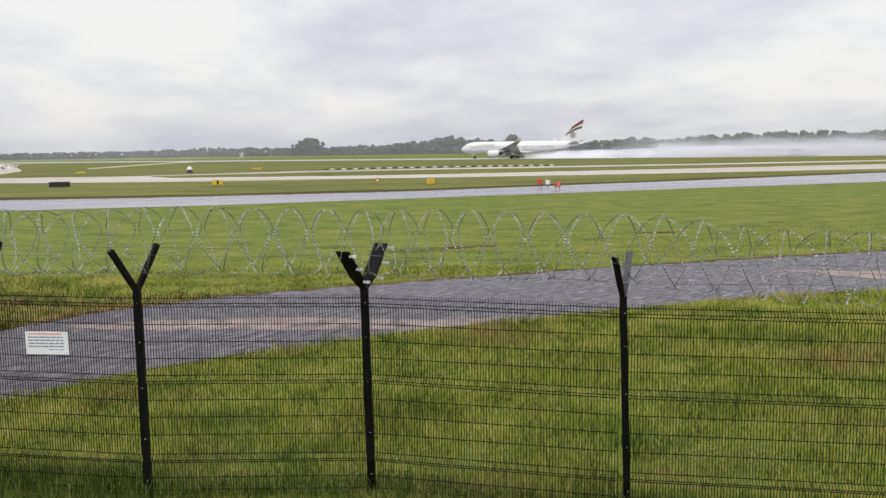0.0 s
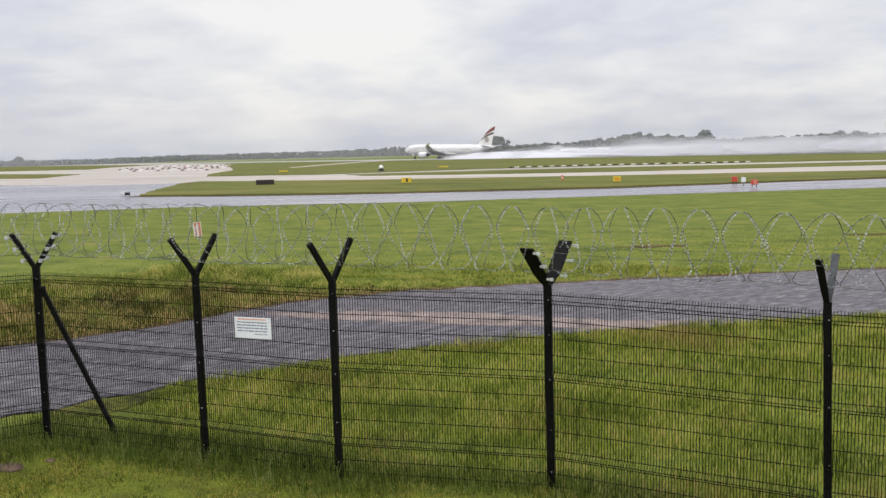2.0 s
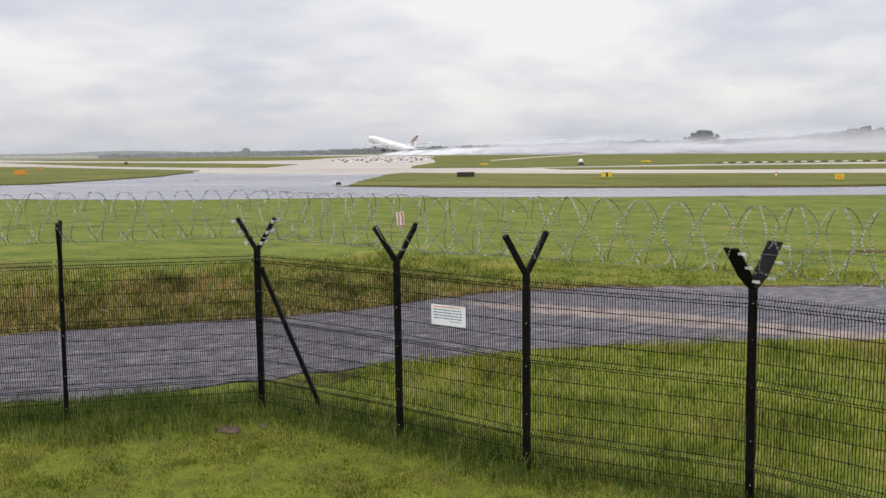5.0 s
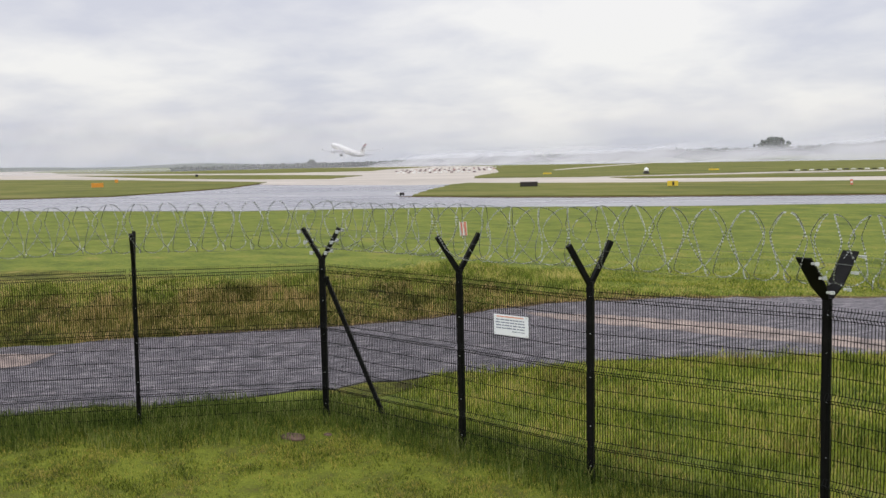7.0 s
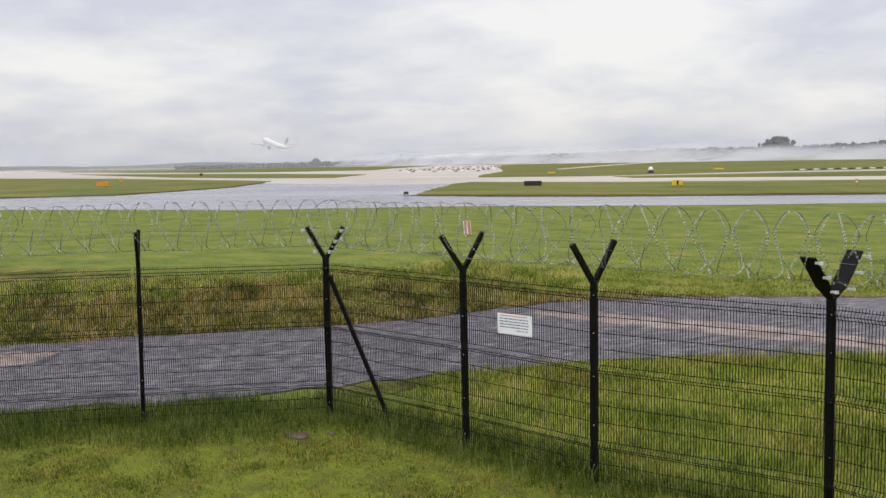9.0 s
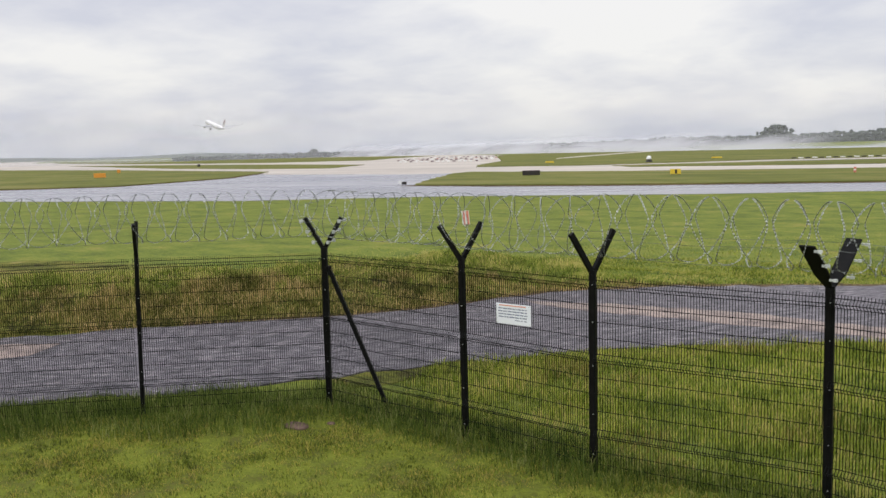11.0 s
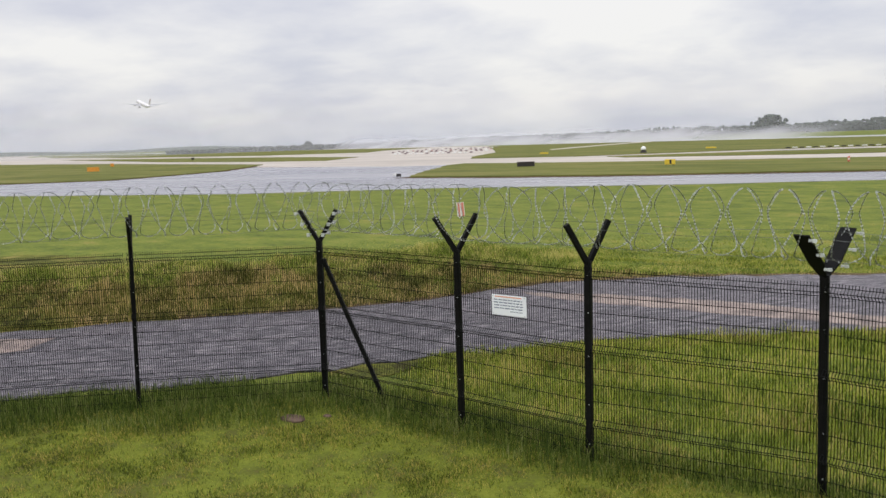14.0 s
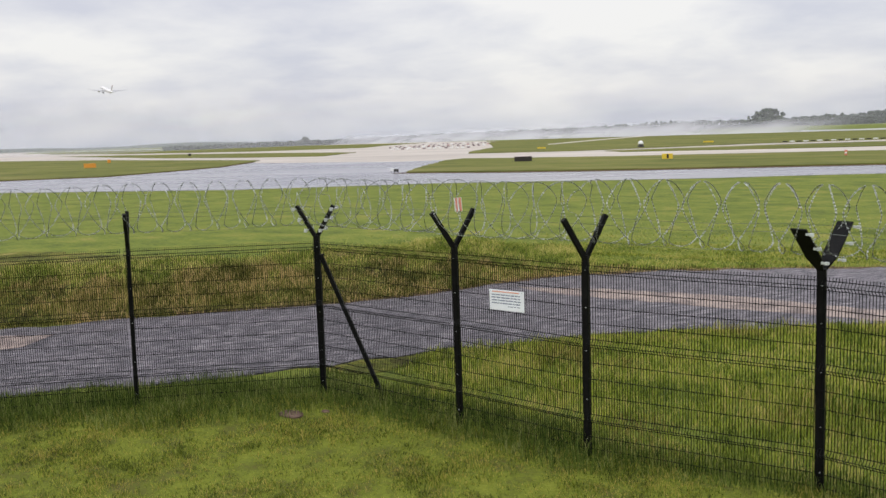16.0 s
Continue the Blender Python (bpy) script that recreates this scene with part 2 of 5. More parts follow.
GLASS_DARK = material("dark_cockpit_glass", [(0.015, 0.017, 0.02), (0.03, 0.033, 0.037)], 1.0, 6.0, 0.08, bump=0)
RUBBER = material("black_tyre_rubber", [(0.012, 0.012, 0.012), (0.03, 0.03, 0.03)], 3.0, 30.0, 0.8, bump=0.1)


def mist_material(name, density, scale, ground_fade=0.25, white=0.75):
    """Thin water spray, and the added haze sheets: lit white droplets with clear gaps, fading at the rim of each
    drifting bank.
    """
    m = bpy.data.materials.new(name)
    m.use_nodes = True
    n, l = m.node_tree.nodes, m.node_tree.links
    n.clear()
    out = n.new("ShaderNodeOutputMaterial")
    tr = n.new("ShaderNodeBsdfTransparent")
    di = n.new("ShaderNodeBsdfDiffuse")
    tl = n.new("ShaderNodeBsdfTranslucent")
    di.inputs[0].default_value = tl.inputs[0].default_value = (white, white, white * 1.02, 1)
    body = n.new("ShaderNodeMixShader")
    body.inputs[0].default_value = 0.12
    l.new(di.outputs[0], body.inputs[1])
    l.new(tl.outputs[0], body.inputs[2])
    co = n.new("ShaderNodeTexCoord")
    sep = n.new("ShaderNodeSeparateXYZ")
    l.new(co.outputs["Generated"], sep.inputs[0])

    def smooth(sock, a, b):
        mr = n.new("ShaderNodeMapRange")
        mr.interpolation_type = "SMOOTHSTEP"
        mr.inputs["From Min"].default_value, mr.inputs["From Max"].default_value = a, b
        l.new(sock, mr.inputs[0])
        return mr.outputs[0]

    def times(a, b):
        mu = n.new("ShaderNodeMath")
        mu.operation = "MULTIPLY"
        l.new(a, mu.inputs[0])
        if isinstance(b, float):
            mu.inputs[1].default_value = b
        else:
            l.new(b, mu.inputs[1])
        return mu.outputs[0]

    nz = n.new("ShaderNodeTexNoise")
    nz.inputs["Scale"].default_value, nz.inputs["Detail"].default_value = scale, 2.5
    l.new(co.outputs["Object"], nz.inputs["Vector"])
    # the ragged upper rim: height against noise
    hs = n.new("ShaderNodeMath")
    hs.operation = "MULTIPLY_ADD"
    hs.inputs[1].default_value = -0.9
    l.new(nz.outputs["Fac"], hs.inputs[0])
    l.new(sep.outputs["Z"], hs.inputs[2])
    a = times(smooth(sep.outputs["X"], 0.0, 0.32), smooth(sep.outputs["X"], 1.0, 0.68))
    a = times(a, smooth(hs.outputs[0], 0.5, -0.15))
    a = times(a, smooth(nz.outputs["Fac"], 0.05, 0.5))
    a = times(a, smooth(sep.outputs["Z"], -0.05, ground_fade))
    a = times(a, density)
    mix = n.new("ShaderNodeMixShader")
    l.new(a, mix.inputs[0])
    l.new(tr.outputs[0], mix.inputs[1])
    l.new(body.outputs[0], mix.inputs[2])
    l.new(mix.outputs[0], out.inputs[0])
    return m


MIST_DENSE = mist_material("dense_spray", 1.55, 0.06, 0.02, 0.70)
# faint white for sheets added to imitate haze before the trees
HAZE_SHEET = mist_material("added_haze_white", 0.21, 0.012, 0.0, 0.55)
MIST_THIN = mist_material("thin_drifting_spray", 0.6, 0.03, 0.12, 0.60)


# ---------------- geometry helpers ----------------
class Geo:
    """Vertices and faces of one mesh."""

    def __init__(self):
        self.v, self.f = [], []

    def box(self, cx, cy, cz, sx, sy, sz, m=None, bevel=0.0):
        k = len(self.v)
        b = bevel
        if not b:
            for z in (-1, 1):
                for x, y in ((-1, -1), (1, -1), (1, 1), (-1, 1)):
                    self.put((cx + x * sx / 2, cy + y * sy / 2, cz + z * sz / 2), m)
            for q in ((3, 2, 1, 0), (4, 5, 6, 7), (0, 1, 5, 4), (1, 2, 6, 5), (2, 3, 7, 6), (3, 0, 4, 7)):
                self.f.append(tuple(k + i for i in q))
            return self
        # chamfered upright edges and rims
        hx, hy, hz = sx / 2, sy / 2, sz / 2
        ring = [(-hx + b, -hy), (hx - b, -hy), (hx, -hy + b), (hx, hy - b), (hx - b, hy), (-hx + b, hy), (-hx, hy - b), (-hx, -hy + b)]
        shrink = lambda p: (p[0] * (hx - b) / hx, p[1] * (hy - b) / hy)
        for z, inner in ((-hz, 1), (-hz + b, 0), (hz - b, 0), (hz, 1)):
            for p in ring:
                q = shrink(p) if inner else p
                self.put((cx + q[0], cy + q[1], cz + z), m)
        for r in range(3):
            for i in range(8):
                j = (i + 1) % 8
                self.f.append((k + r * 8 + i, k + r * 8 + j, k + r * 8 + 8 + j, k + r * 8 + 8 + i))
        self.f.append(tuple(k + i for i in reversed(range(8))))
        self.f.append(tuple(k + 24 + i for i in range(8)))
        return self

    def put(self, p, m=None):
        self.v.append(tuple(m @ Vector(p)) if m else tuple(p))

    def tube(self, pts, r, n=4, cap=True):
        """A round bar along pts; r may be one radius or one for each point."""
        k = len(self.v)
        pts = [Vector(p) for p in pts]
        up = Vector((0.31, 0.17, 0.93))
        for i, p in enumerate(pts):
            d = (pts[min(i + 1, len(pts) - 1)] - pts[max(i - 1, 0)]).normalized()
            a = d.cross(up)
            a = (a if a.length > 1e-3 else d.cross(Vector((1, 0, 0)))).normalized()
            b = d.cross(a)
            rr = r[i] if isinstance(r, (list, tuple)) else r
            for j in range(n):
                w = 2 * math.pi * (j + 0.5) / n
                self.v.append(tuple(p + a * (rr * math.cos(w)) + b * (rr * math.sin(w))))
        for i in range(len(pts) - 1):
            for j in range(n):
                q = (j + 1) % n
                self.f.append((k + i * n + j, k + i * n + q, k + (i + 1) * n + q, k + (i + 1) * n + j))
        if cap:
            self.f.append(tuple(k + j for j in reversed(range(n))))
            self.f.append(tuple(k + (len(pts) - 1) * n + j for j in range(n)))
        return self

    def rings(self, rings, cap=True):
        """Skin over closed rings of equal length."""
        k, n = len(self.v), len(rings[0])
        for r in rings:
            self.v.extend(tuple(p) for p in r)
        for i in range(len(rings) - 1):
            for j in range(n):
                q = (j + 1) % n
                self.f.append((k + i * n + j, k + i * n + q, k + (i + 1) * n + q, k + (i + 1) * n + j))
        if cap:
            self.f.append(tuple(k + j for j in reversed(range(n))))
            self.f.append(tuple(k + (len(rings) - 1) * n + j for j in range(n)))
        return self

    def mesh(self, name, mat, smooth=False):
        me = bpy.data.meshes.new(name)
        me.from_pydata(self.v, [], self.f)
        bm = bmesh.new()
        bm.from_mesh(me)
        bmesh.ops.recalc_face_normals(bm, faces=bm.faces)
        bm.to_mesh(me)
        bm.free()
        me.materials.append(mat)
        if smooth:
            me.polygons.foreach_set("use_smooth", [True] * len(me.polygons))
        return me


def part(name, geo, mat, parent=None, label="", smooth=False, kind=""):
    ob = new(name, geo.mesh(name, mat, smooth))
    if parent:
        ob.parent = parent
    return tagged(ob, label=label, kind=kind)


def thing(name, m, label, category, group=""):
    ob = new(name)
    ob.empty_display_size = 0.2
    ob.matrix_world = m
    return tagged(ob, label=label, category=category, group=group)


# ---------------- ground, road and airfield ----------------
def sheet(name, pts, z, mat, label, category="", ragged=0.0, step=2.0, seed=0, kind="structure"):
    """A flat piece of ground with a thin edge, its outline broken up a little."""
    rnd = random.Random(seed)
    out = []
    n = len(pts)
    for i in range(n):
        a, b = Vector((*pts[i], 0)), Vector((*pts[(i + 1) % n], 0))
        k = max(1, min(60, int((b - a).length / step))) if ragged else 1
        side = (b - a).normalized().cross(Vector((0, 0, 1)))
        for j in range(k):
            p = a.lerp(b, j / k)
            if ragged:
                p += side * (noise.noise(p * 0.9 / max(step, 0.3) + Vector((seed, 0, 0))) + rnd.uniform(-0.5, 0.5)) * ragged
            out.append(p)
    bm = bmesh.new()
    top = [bm.verts.new((p.x, p.y, z)) for p in out]
    low = [bm.verts.new((p.x, p.y, -0.3)) for p in out]
    face = bm.faces.new(top)
    for i in range(len(out)):
        j = (i + 1) % len(out)
        bm.faces.new((top[i], top[j], low[j], low[i]))
    if face.normal.z < 0:
        bmesh.ops.reverse_faces(bm, faces=bm.faces)
    bmesh.ops.recalc_face_normals(bm, faces=bm.faces)
    bm.normal_update()
    if face.normal.z < 0:
        bmesh.ops.reverse_faces(bm, faces=bm.faces)
    bmesh.ops.triangulate(bm, faces=[face])
    me = bpy.data.meshes.new(name)
    bm.to_mesh(me)
    bm.free()
    me.materials.append(mat)
    return tagged(new(name, me), label=label, category=category or name.replace("_", " "), kind=kind)


def ground_sheet():
    g = Geo()
    xs = [-4600, -1500, -500, -160, -60, -30, -14, 0, 14, 30, 60, 160, 500, 1500, 4600]
    k = len(xs)
    for y in xs:
        for x in xs:
            g.v.append((x, y + 20, 0.0))
    for j in range(k - 1):
        for i in range(k - 1):
            a = j * k + i
            g.f.append((a, a + 1, a + k + 1, a + k))
    ob = new("ground", g.mesh("ground", GRASS_FIELD))
    return tagged(ob, label="green and straw-coloured rough airfield grass, damp", category="ground", kind="structure")


ground_sheet()

ROAD_FAR = [(-30, -2), (-22, 5.5), (-17.8, 10.1), (-15, 12.8), (-12.4, 15), (-11, 16.6), (-9, 20.1), (-6, 22.3), (-1, 24.4), (5, 26.7), (16, 30.2), (40, 37)]
ROAD_NEAR = [(48, 31), (30, 26.5), (12.3, 22.2), (7, 20.9), (1.5, 18.5), (-0.6, 17.6), (-1.8, 17.1), (-5.2, 14.9), (-5.9, 14.2), (-7.4, 12.8), (-8.9, 10.9), (-10.5, 9.3), (-12.6, 7.6), (-17, 2.5), (-23, -5)]
sheet("road", ROAD_FAR + ROAD_NEAR, 0.03, ASPHALT_OLD, "worn grey asphalt service road, cracked and damp", ragged=0.22, step=0.5, seed=3)
sheet("road_patch", [(-9.0, 18.75), (-6.5, 19.2), (-4, 19.3), (-0.4, 18.8), (1.6, 19.0), (1.0, 18.4), (-0.5, 17.75), (-3.6, 18.0), (-7.8, 18.15)], 0.036, CONCRETE_TAN, "pale tan concrete strip let into the road", "road", 0.13, 0.35, 5)
sheet("road_patch", [(10.4, 26.0), (14, 25.2), (26, 28), (40, 32), (40, 30.5), (26, 26.3), (12.8, 23.9)], 0.036, CONCRETE_TAN, "pale tan concrete strip let into the road", "road", 0.12, 0.5, 6)
sheet("road_patch", [(-16.0, 10.4), (-17.8, 9.3), (-19.5, 7.2), (-18.6, 6.4), (-16.9, 8.0), (-15.6, 9.4)], 0.036, CONCRETE_TAN, "pale tan concrete strip let into the road", "road", 0.1, 0.5, 7)
sheet("verge", [(-30, -2), (-22, 5.5), (-17.8, 10.0), (-15, 12.7), (-12.4, 14.9), (-11, 16.5), (-9, 20.0), (-6, 22.2), (-1, 24.3), (5, 26.6), (16, 30.1), (40, 36.9), (40, 38.2), (16, 30.6), (5, 27.0), (-1, 24.7), (-6, 22.7), (-10, 21.0), (-14, 21.0), (-20, 20.5), (-30, 19), (-45, 12)],
      0.014, VERGE, "rough brown and green verge beside the road", "verge", 0.5, 0.6, 17)
sheet("verge", [(48, 31), (30, 26.5), (12.3, 22.2), (7, 20.9), (1.5, 18.5), (-0.6, 17.6), (-1.8, 17.1), (-5.2, 14.9), (-5.9, 14.2), (-7.4, 12.8), (-8.9, 10.9), (-8.3, 10.7), (-6.9, 12.4), (-5.6, 13.7), (-1.7, 16.5), (1.7, 17.9), (7, 20.2), (12.3, 21.5), (30, 25.8), (48, 30.2)],
      0.014, VERGE, "rough brown and green verge beside the road", "verge", 0.3, 0.5, 18)
sheet("lawn_ground", [(-30, -12)] + [(-15, 4.2), (-12.55, 6.1), (-10.28, 7.7), (-8.0, 9.3), (-5.42, 9.0), (-3.47, 8.8), (-0.93, 8.9), (1.9, 8.3), (4.85, 7.9), (30, 4.5), (30, -12)], 0.012, GRASS_LAWN, "short mown lawn with thin brown patches", "lawn", 0.12, 0.5, 4)
MARGIN = [(-15, 12.8), (-12.4, 15), (-11, 16.6), (-9, 20.1), (-6, 22.3), (-1, 24.4), (5, 26.7), (16, 30.2), (40, 37)]
sheet("road_margin", [(px + 0.2, py - 0.2) for px, py in MARGIN] + [(px - 0.2, py + 0.3) for px, py in reversed(MARGIN)], 0.022, SOIL_AND_SHADE, "narrow brown muddy margin along the road edge", "soil", 0.16, 0.5, 21)
BARE = [(-9.3, 5.45, 0.3), (-7.69, 5.93, 0.22), (-6.57, 7.8, 0.28), (-8.98, 6.78, 0.4), (-9.05, 5.85, 0.18)]
sheet("soil_patch", [(-0.7, 33.2), (0.6, 33.9), (2.3, 34.1), (2.0, 33.6), (0.7, 33.1)], 0.02, SOIL_AND_SHADE, "brown strip of bare soil in the grass", "soil", 0.3, 0.6, 8)
sheet("soil_patch", [(8.9, 38.1), (10.6, 38.6), (11.2, 38.4), (9.6, 37.9)], 0.02, SOIL_AND_SHADE, "dark brown strip of bare soil in the grass", "soil", 0.25, 0.6, 9)

# paved airfield: a wet taxiway, a pale concrete taxiway, the junction between them and the runway
TAXI_NEAR = [(-320, -30), (-150, 20), (-78, 46.2), (-51, 51), (-36, 58.8), (-16, 63.5), (0, 70), (48, 89), (120, 117), (420, 235)]
sheet("taxiway", TAXI_NEAR + [(420, 300), (150, 200), (66, 150), (0, 128), (-60, 124), (-120, 150), (-170, 150), (-420, 120)], 0.02, WET_TAXI, "wet glossy blue-grey asphalt taxiway with reflection streaks put into its colour", "taxiway", 0.25, 3.0, 11)
sheet("taxiway", [(420, 290), (150, 190), (66, 124), (0, 112), (-64, 117), (-74, 112), (-112, 118), (-125, 128), (-210, 140), (-480, 230), (-900, 420), (-1300, 700), (-900, 640), (-420, 560), (-290, 480), (-205, 410), (-60, 330), (60, 290), (300, 240)],
      0.03, WET_CONCRETE, "pale wet concrete taxiway and apron", "taxiway", 0.3, 6.0, 12)

RUN_DIR = Vector((-math.sin(radians(68)), math.cos(radians(68)), 0))
RUN_SIDE = Vector((math.cos(radians(68)), math.sin(radians(68)), 0))
RUN_START = Vector((35.6, 381.3, 0))


def on_runway(s, side=0.0, z=0.0):
    p = RUN_START + RUN_DIR * s + RUN_SIDE * side
    return Vector((p.x, p.y, z))


sheet("runway", [on_runway(-900, -26).xy, on_runway(2600, -26).xy, on_runway(2600, 26).xy, on_runway(-900, 26).xy], 0.04, RUNWAY, "pale wet runway with a film of water", "runway")

ISL = "mown green airfield grass between the taxiways"
sheet("grass_island", [(-50, 76.2), (-38, 76.2), (-26, 77.4), (-3, 83), (30, 101), (66, 122), (150, 162), (420, 275), (420, 300), (140, 168), (71, 133), (35, 124), (0, 119), (-38, 115.5), (-58, 117), (-67, 119.5), (-66, 112), (-60, 98), (-54, 84)],
      0.13, GRASS_ISLAND, ISL, "grass", 0.35, 1.5, 21)
sheet("grass_island", [(-420, -10), (-260, 38), (-150, 54), (-110, 65.6), (-98, 73.5), (-100, 84), (-104, 100), (-119, 124), (-126, 134), (-138, 139), (-180, 154), (-227, 172), (-344, 203), (-520, 245), (-700, 200)],
      0.13, GRASS_ISLAND, ISL, "grass", 0.35, 1.5, 22)
sheet("grass_island", [(-52, 147), (-46, 138.5), (-20, 137), (0, 140.5), (91, 171), (300, 250), (300, 262), (60, 182), (0, 170), (-26, 161)], 0.13, GRASS_ISLAND, ISL, "grass", 0.35, 2.0, 23)
sheet("grass_island", [(-84, 152), (-60, 152), (-30, 178), (0, 189), (60, 201), (260, 262), (180, 300), (100, 315), (20, 346), (-60, 377), (-190, 428), (-205, 392), (-150, 290), (-110, 215), (-93, 170)],
      0.13, GRASS_ISLAND, ISL, "grass", 0.35, 2.5, 24)
sheet("grass_island", [(-128, 158), (-155, 162.5), (-210, 181), (-367, 262), (-440, 300), (-298, 257), (-198, 220), (-144, 193)], 0.13, GRASS_ISLAND, ISL, "grass", 0.35, 2.5, 25)
sheet("grass_island", [(-272, 440), (-240, 345), (-210, 288), (-256, 272), (-420, 330), (-700, 470), (-1100, 720), (-1000, 735), (-700, 620), (-480, 540)], 0.13, GRASS_ISLAND, ISL, "grass", 0.35, 3.0, 26)

sheet("apron", [(-520, 260), (-560, 330), (-900, 560), (-2300, 1500), (-2900, 900), (-2600, 300), (-900, 215)], 0.05, WET_CONCRETE, "far wide wet concrete apron under the sky", "apron")
sheet("taxi_strip", [(-100, 232), (-105, 268), (-112, 320), (-121, 412), (-129, 415), (-119, 330), (-111, 276), (-104, 240)], 0.15, WET_CONCRETE, "narrow pale strip crossing the grass to the runway", "taxiway", 0.2, 2.0, 41)

# dark strips stand in for the shade under the islands' near edges
EDGE_SHADE = "dark brown strip painted as shade along the grass edge"
sheet("edge_shade_strip", [(-51.2, 74.9), (-38, 74.4), (-26, 75.6), (-3, 81.2), (30, 99), (66, 119.8), (150, 159), (150, 161), (66, 123), (30, 102), (-3, 84), (-26, 78.4), (-38, 77.2), (-50, 78)], 0.04, SOIL_AND_SHADE, EDGE_SHADE, "soil", 0.3, 1.5, 31)
sheet("edge_shade_strip", [(-260, 34.5), (-150, 51.5), (-109.5, 63.2), (-96.6, 72.4), (-98.6, 84), (-102.6, 100), (-117.6, 124), (-119.5, 125), (-105, 100), (-101, 84), (-99, 74), (-111, 67), (-150, 56), (-260, 40)], 0.04, SOIL_AND_SHADE, EDGE_SHADE, "soil", 0.3, 1.5, 32)


# ---------------- fence ----------------
# name: place of the foot, height of the panel's top there
POSTS = {"y": ((-12.55, 6.2), 2.44), "z": ((-10.28, 7.91), 2.45), "a": ((-8.06, 9.66), 2.43), "b": ((-5.42, 9.36), 2.42),
         "c": ((-3.47, 9.09), 2.40), "d": ((-0.925, 9.22), 2.35), "e": ((1.90, 8.62), 2.31), "f": ((4.85, 8.2), 2.28)}
ORDER = ["y", "z", "a", "b", "c", "d", "e", "f"]


FENCE = thing("perimeter_fence", Matrix.Identity(4), "black steel mesh security fence with Y-armed posts and folded ribs", "fence")


# posts out of plumb: shift of the foot in metres, lean in degrees
LEAN = {"z": (0.01, 1.6), "a": (0.01, 0.6), "d": (0.035, -0.75), "e": (0.08, -1.75)}


def fence_post(key, arm_dir, arm_out, plate=0.0, clips=False, grey_far=False):
    (x, y), top = POSTS[key]
    i = ORDER.index(key)
    a = Vector(POSTS[ORDER[max(0, i - 1)]][0])
    b = Vector(POSTS[ORDER[min(len(ORDER) - 1, i + 1)]][0])
    turn = math.degrees(math.atan2((b - a).y, (b - a).x))
    label = ""
    if plate:
        label = "black steel post with broad plate arms"
    elif clips:
        label = "black steel corner post with wire clips"
    fork = top + 0.06
    wide = {"y": 0.06, "z": 0.058, "a": 0.088, "d": 0.09}.get(key, 0.078)
    post = part("fence_post", Geo().box(0, 0, fork / 2 - 0.2, wide, wide * 0.85, fork + 0.4, bevel=0.008), POST_BLACK, FENCE, label)
    shift, lean = LEAN.get(key, (0, 0))
    post.matrix_local = pose(x + shift, y, 0, 0, 0, turn) @ pose(0, 0, 0, 0, lean, 0)
    part("cap", Geo().box(0, 0, fork + 0.006, wide + 0.006, wide * 0.85 + 0.006, 0.02, bevel=0.005), POST_BLACK, post)
    rot = Matrix.Rotation(-radians(turn), 3, "Z")
    d = rot @ Vector((*arm_dir, 0)).normalized()
    side = Vector((-d.y, d.x, 0))
    for sgn in (-1, 1):
        g = Geo()
        tip = Vector((0, 0, top + 0.53)) + d * sgn * arm_out
        root = Vector((0, 0, fork - 0.03))
        w, th = (plate, 0.009) if plate else (0.05, 0.03)
        along = (tip - root).normalized()
        nrm = along.cross(side).normalized()
        rings = []
        for p, ww in ((root, 0.045 if plate else w), (root.lerp(tip, 0.34), w), (tip, w)):
            rings.append([p + side * (ww / 2) + nrm * th, p - side * (ww / 2) + nrm * th, p - side * (ww / 2) - nrm * th, p + side * (ww / 2) - nrm * th])
        g.rings(rings)
        part("arm", g, ARM_GREY if grey_far and sgn > 0 else POST_BLACK, post)
        if clips:
            for f in (0.3, 0.62, 0.94):
                c = root.lerp(tip, f) + nrm * (0.03 if sgn < 0 else -0.03)
                out_edge = c - side * (w / 2 + 0.01)
                gc = Geo().tube([out_edge, out_edge - side * 0.075], 0.008, 6)
                gc.box(*(out_edge - side * 0.05), 0.04, 0.03, 0.03)
                gc.box(*(out_edge), 0.025, 0.02, 0.025)
                if key == "a":
                    near, far = c - side * 0.15, c + side * 0.15
                    gc = Geo().tube([near, far], 0.009, 6)
                    gc.box(*near, 0.04, 0.035, 0.05)
                    gc.box(*far, 0.04, 0.035, 0.05)
                part("wire_clip", gc, GALV, post, "bright galvanised wire clip")
    for k, z in enumerate((0.22, 0.72, 1.32, 1.85, top - 0.1)):
        part("bolt", Geo().tube([(0.012, -wide * 0.42, z), (0.012, -wide * 0.42 - 0.008, z)], 0.007, 6), GALV, post, "small bright bolt head")
    return post


ARM = (0.46, 0.89)
fence_post("y", (0.79, -0.61), 0.28)
fence_post("z", (-0.72, 0.69), 0.22)
fence_post("a", (0.93, 0.36), 0.29, clips=True)
fence_post("b", ARM, 0.33)
fence_post("c", ARM, 0.33)
fence_post("d", (0.45, 0.89), 0.41, plate=0.175, clips=True)
fence_post("e", (0.30, 0.5), 0.24, plate=0.07, grey_far=True)
fence_post("f", (0.3, 0.8), 0.30)

brace = part("brace", Geo().tube([(0.03, 0.05, 2.18), (0.95, 0.33, -0.2)], 0.042, 4), POST_BLACK, FENCE, "black steel brace leaning from the corner post")
brace.matrix_local = pose(-8.0, 9.64, 0)
part("bracket", Geo().box(0.02, 0.04, 2.17, 0.09, 0.1, 0.09, bevel=0.01), POST_BLACK, brace)

FOLDS = (0.09, 0.98, 1.91)
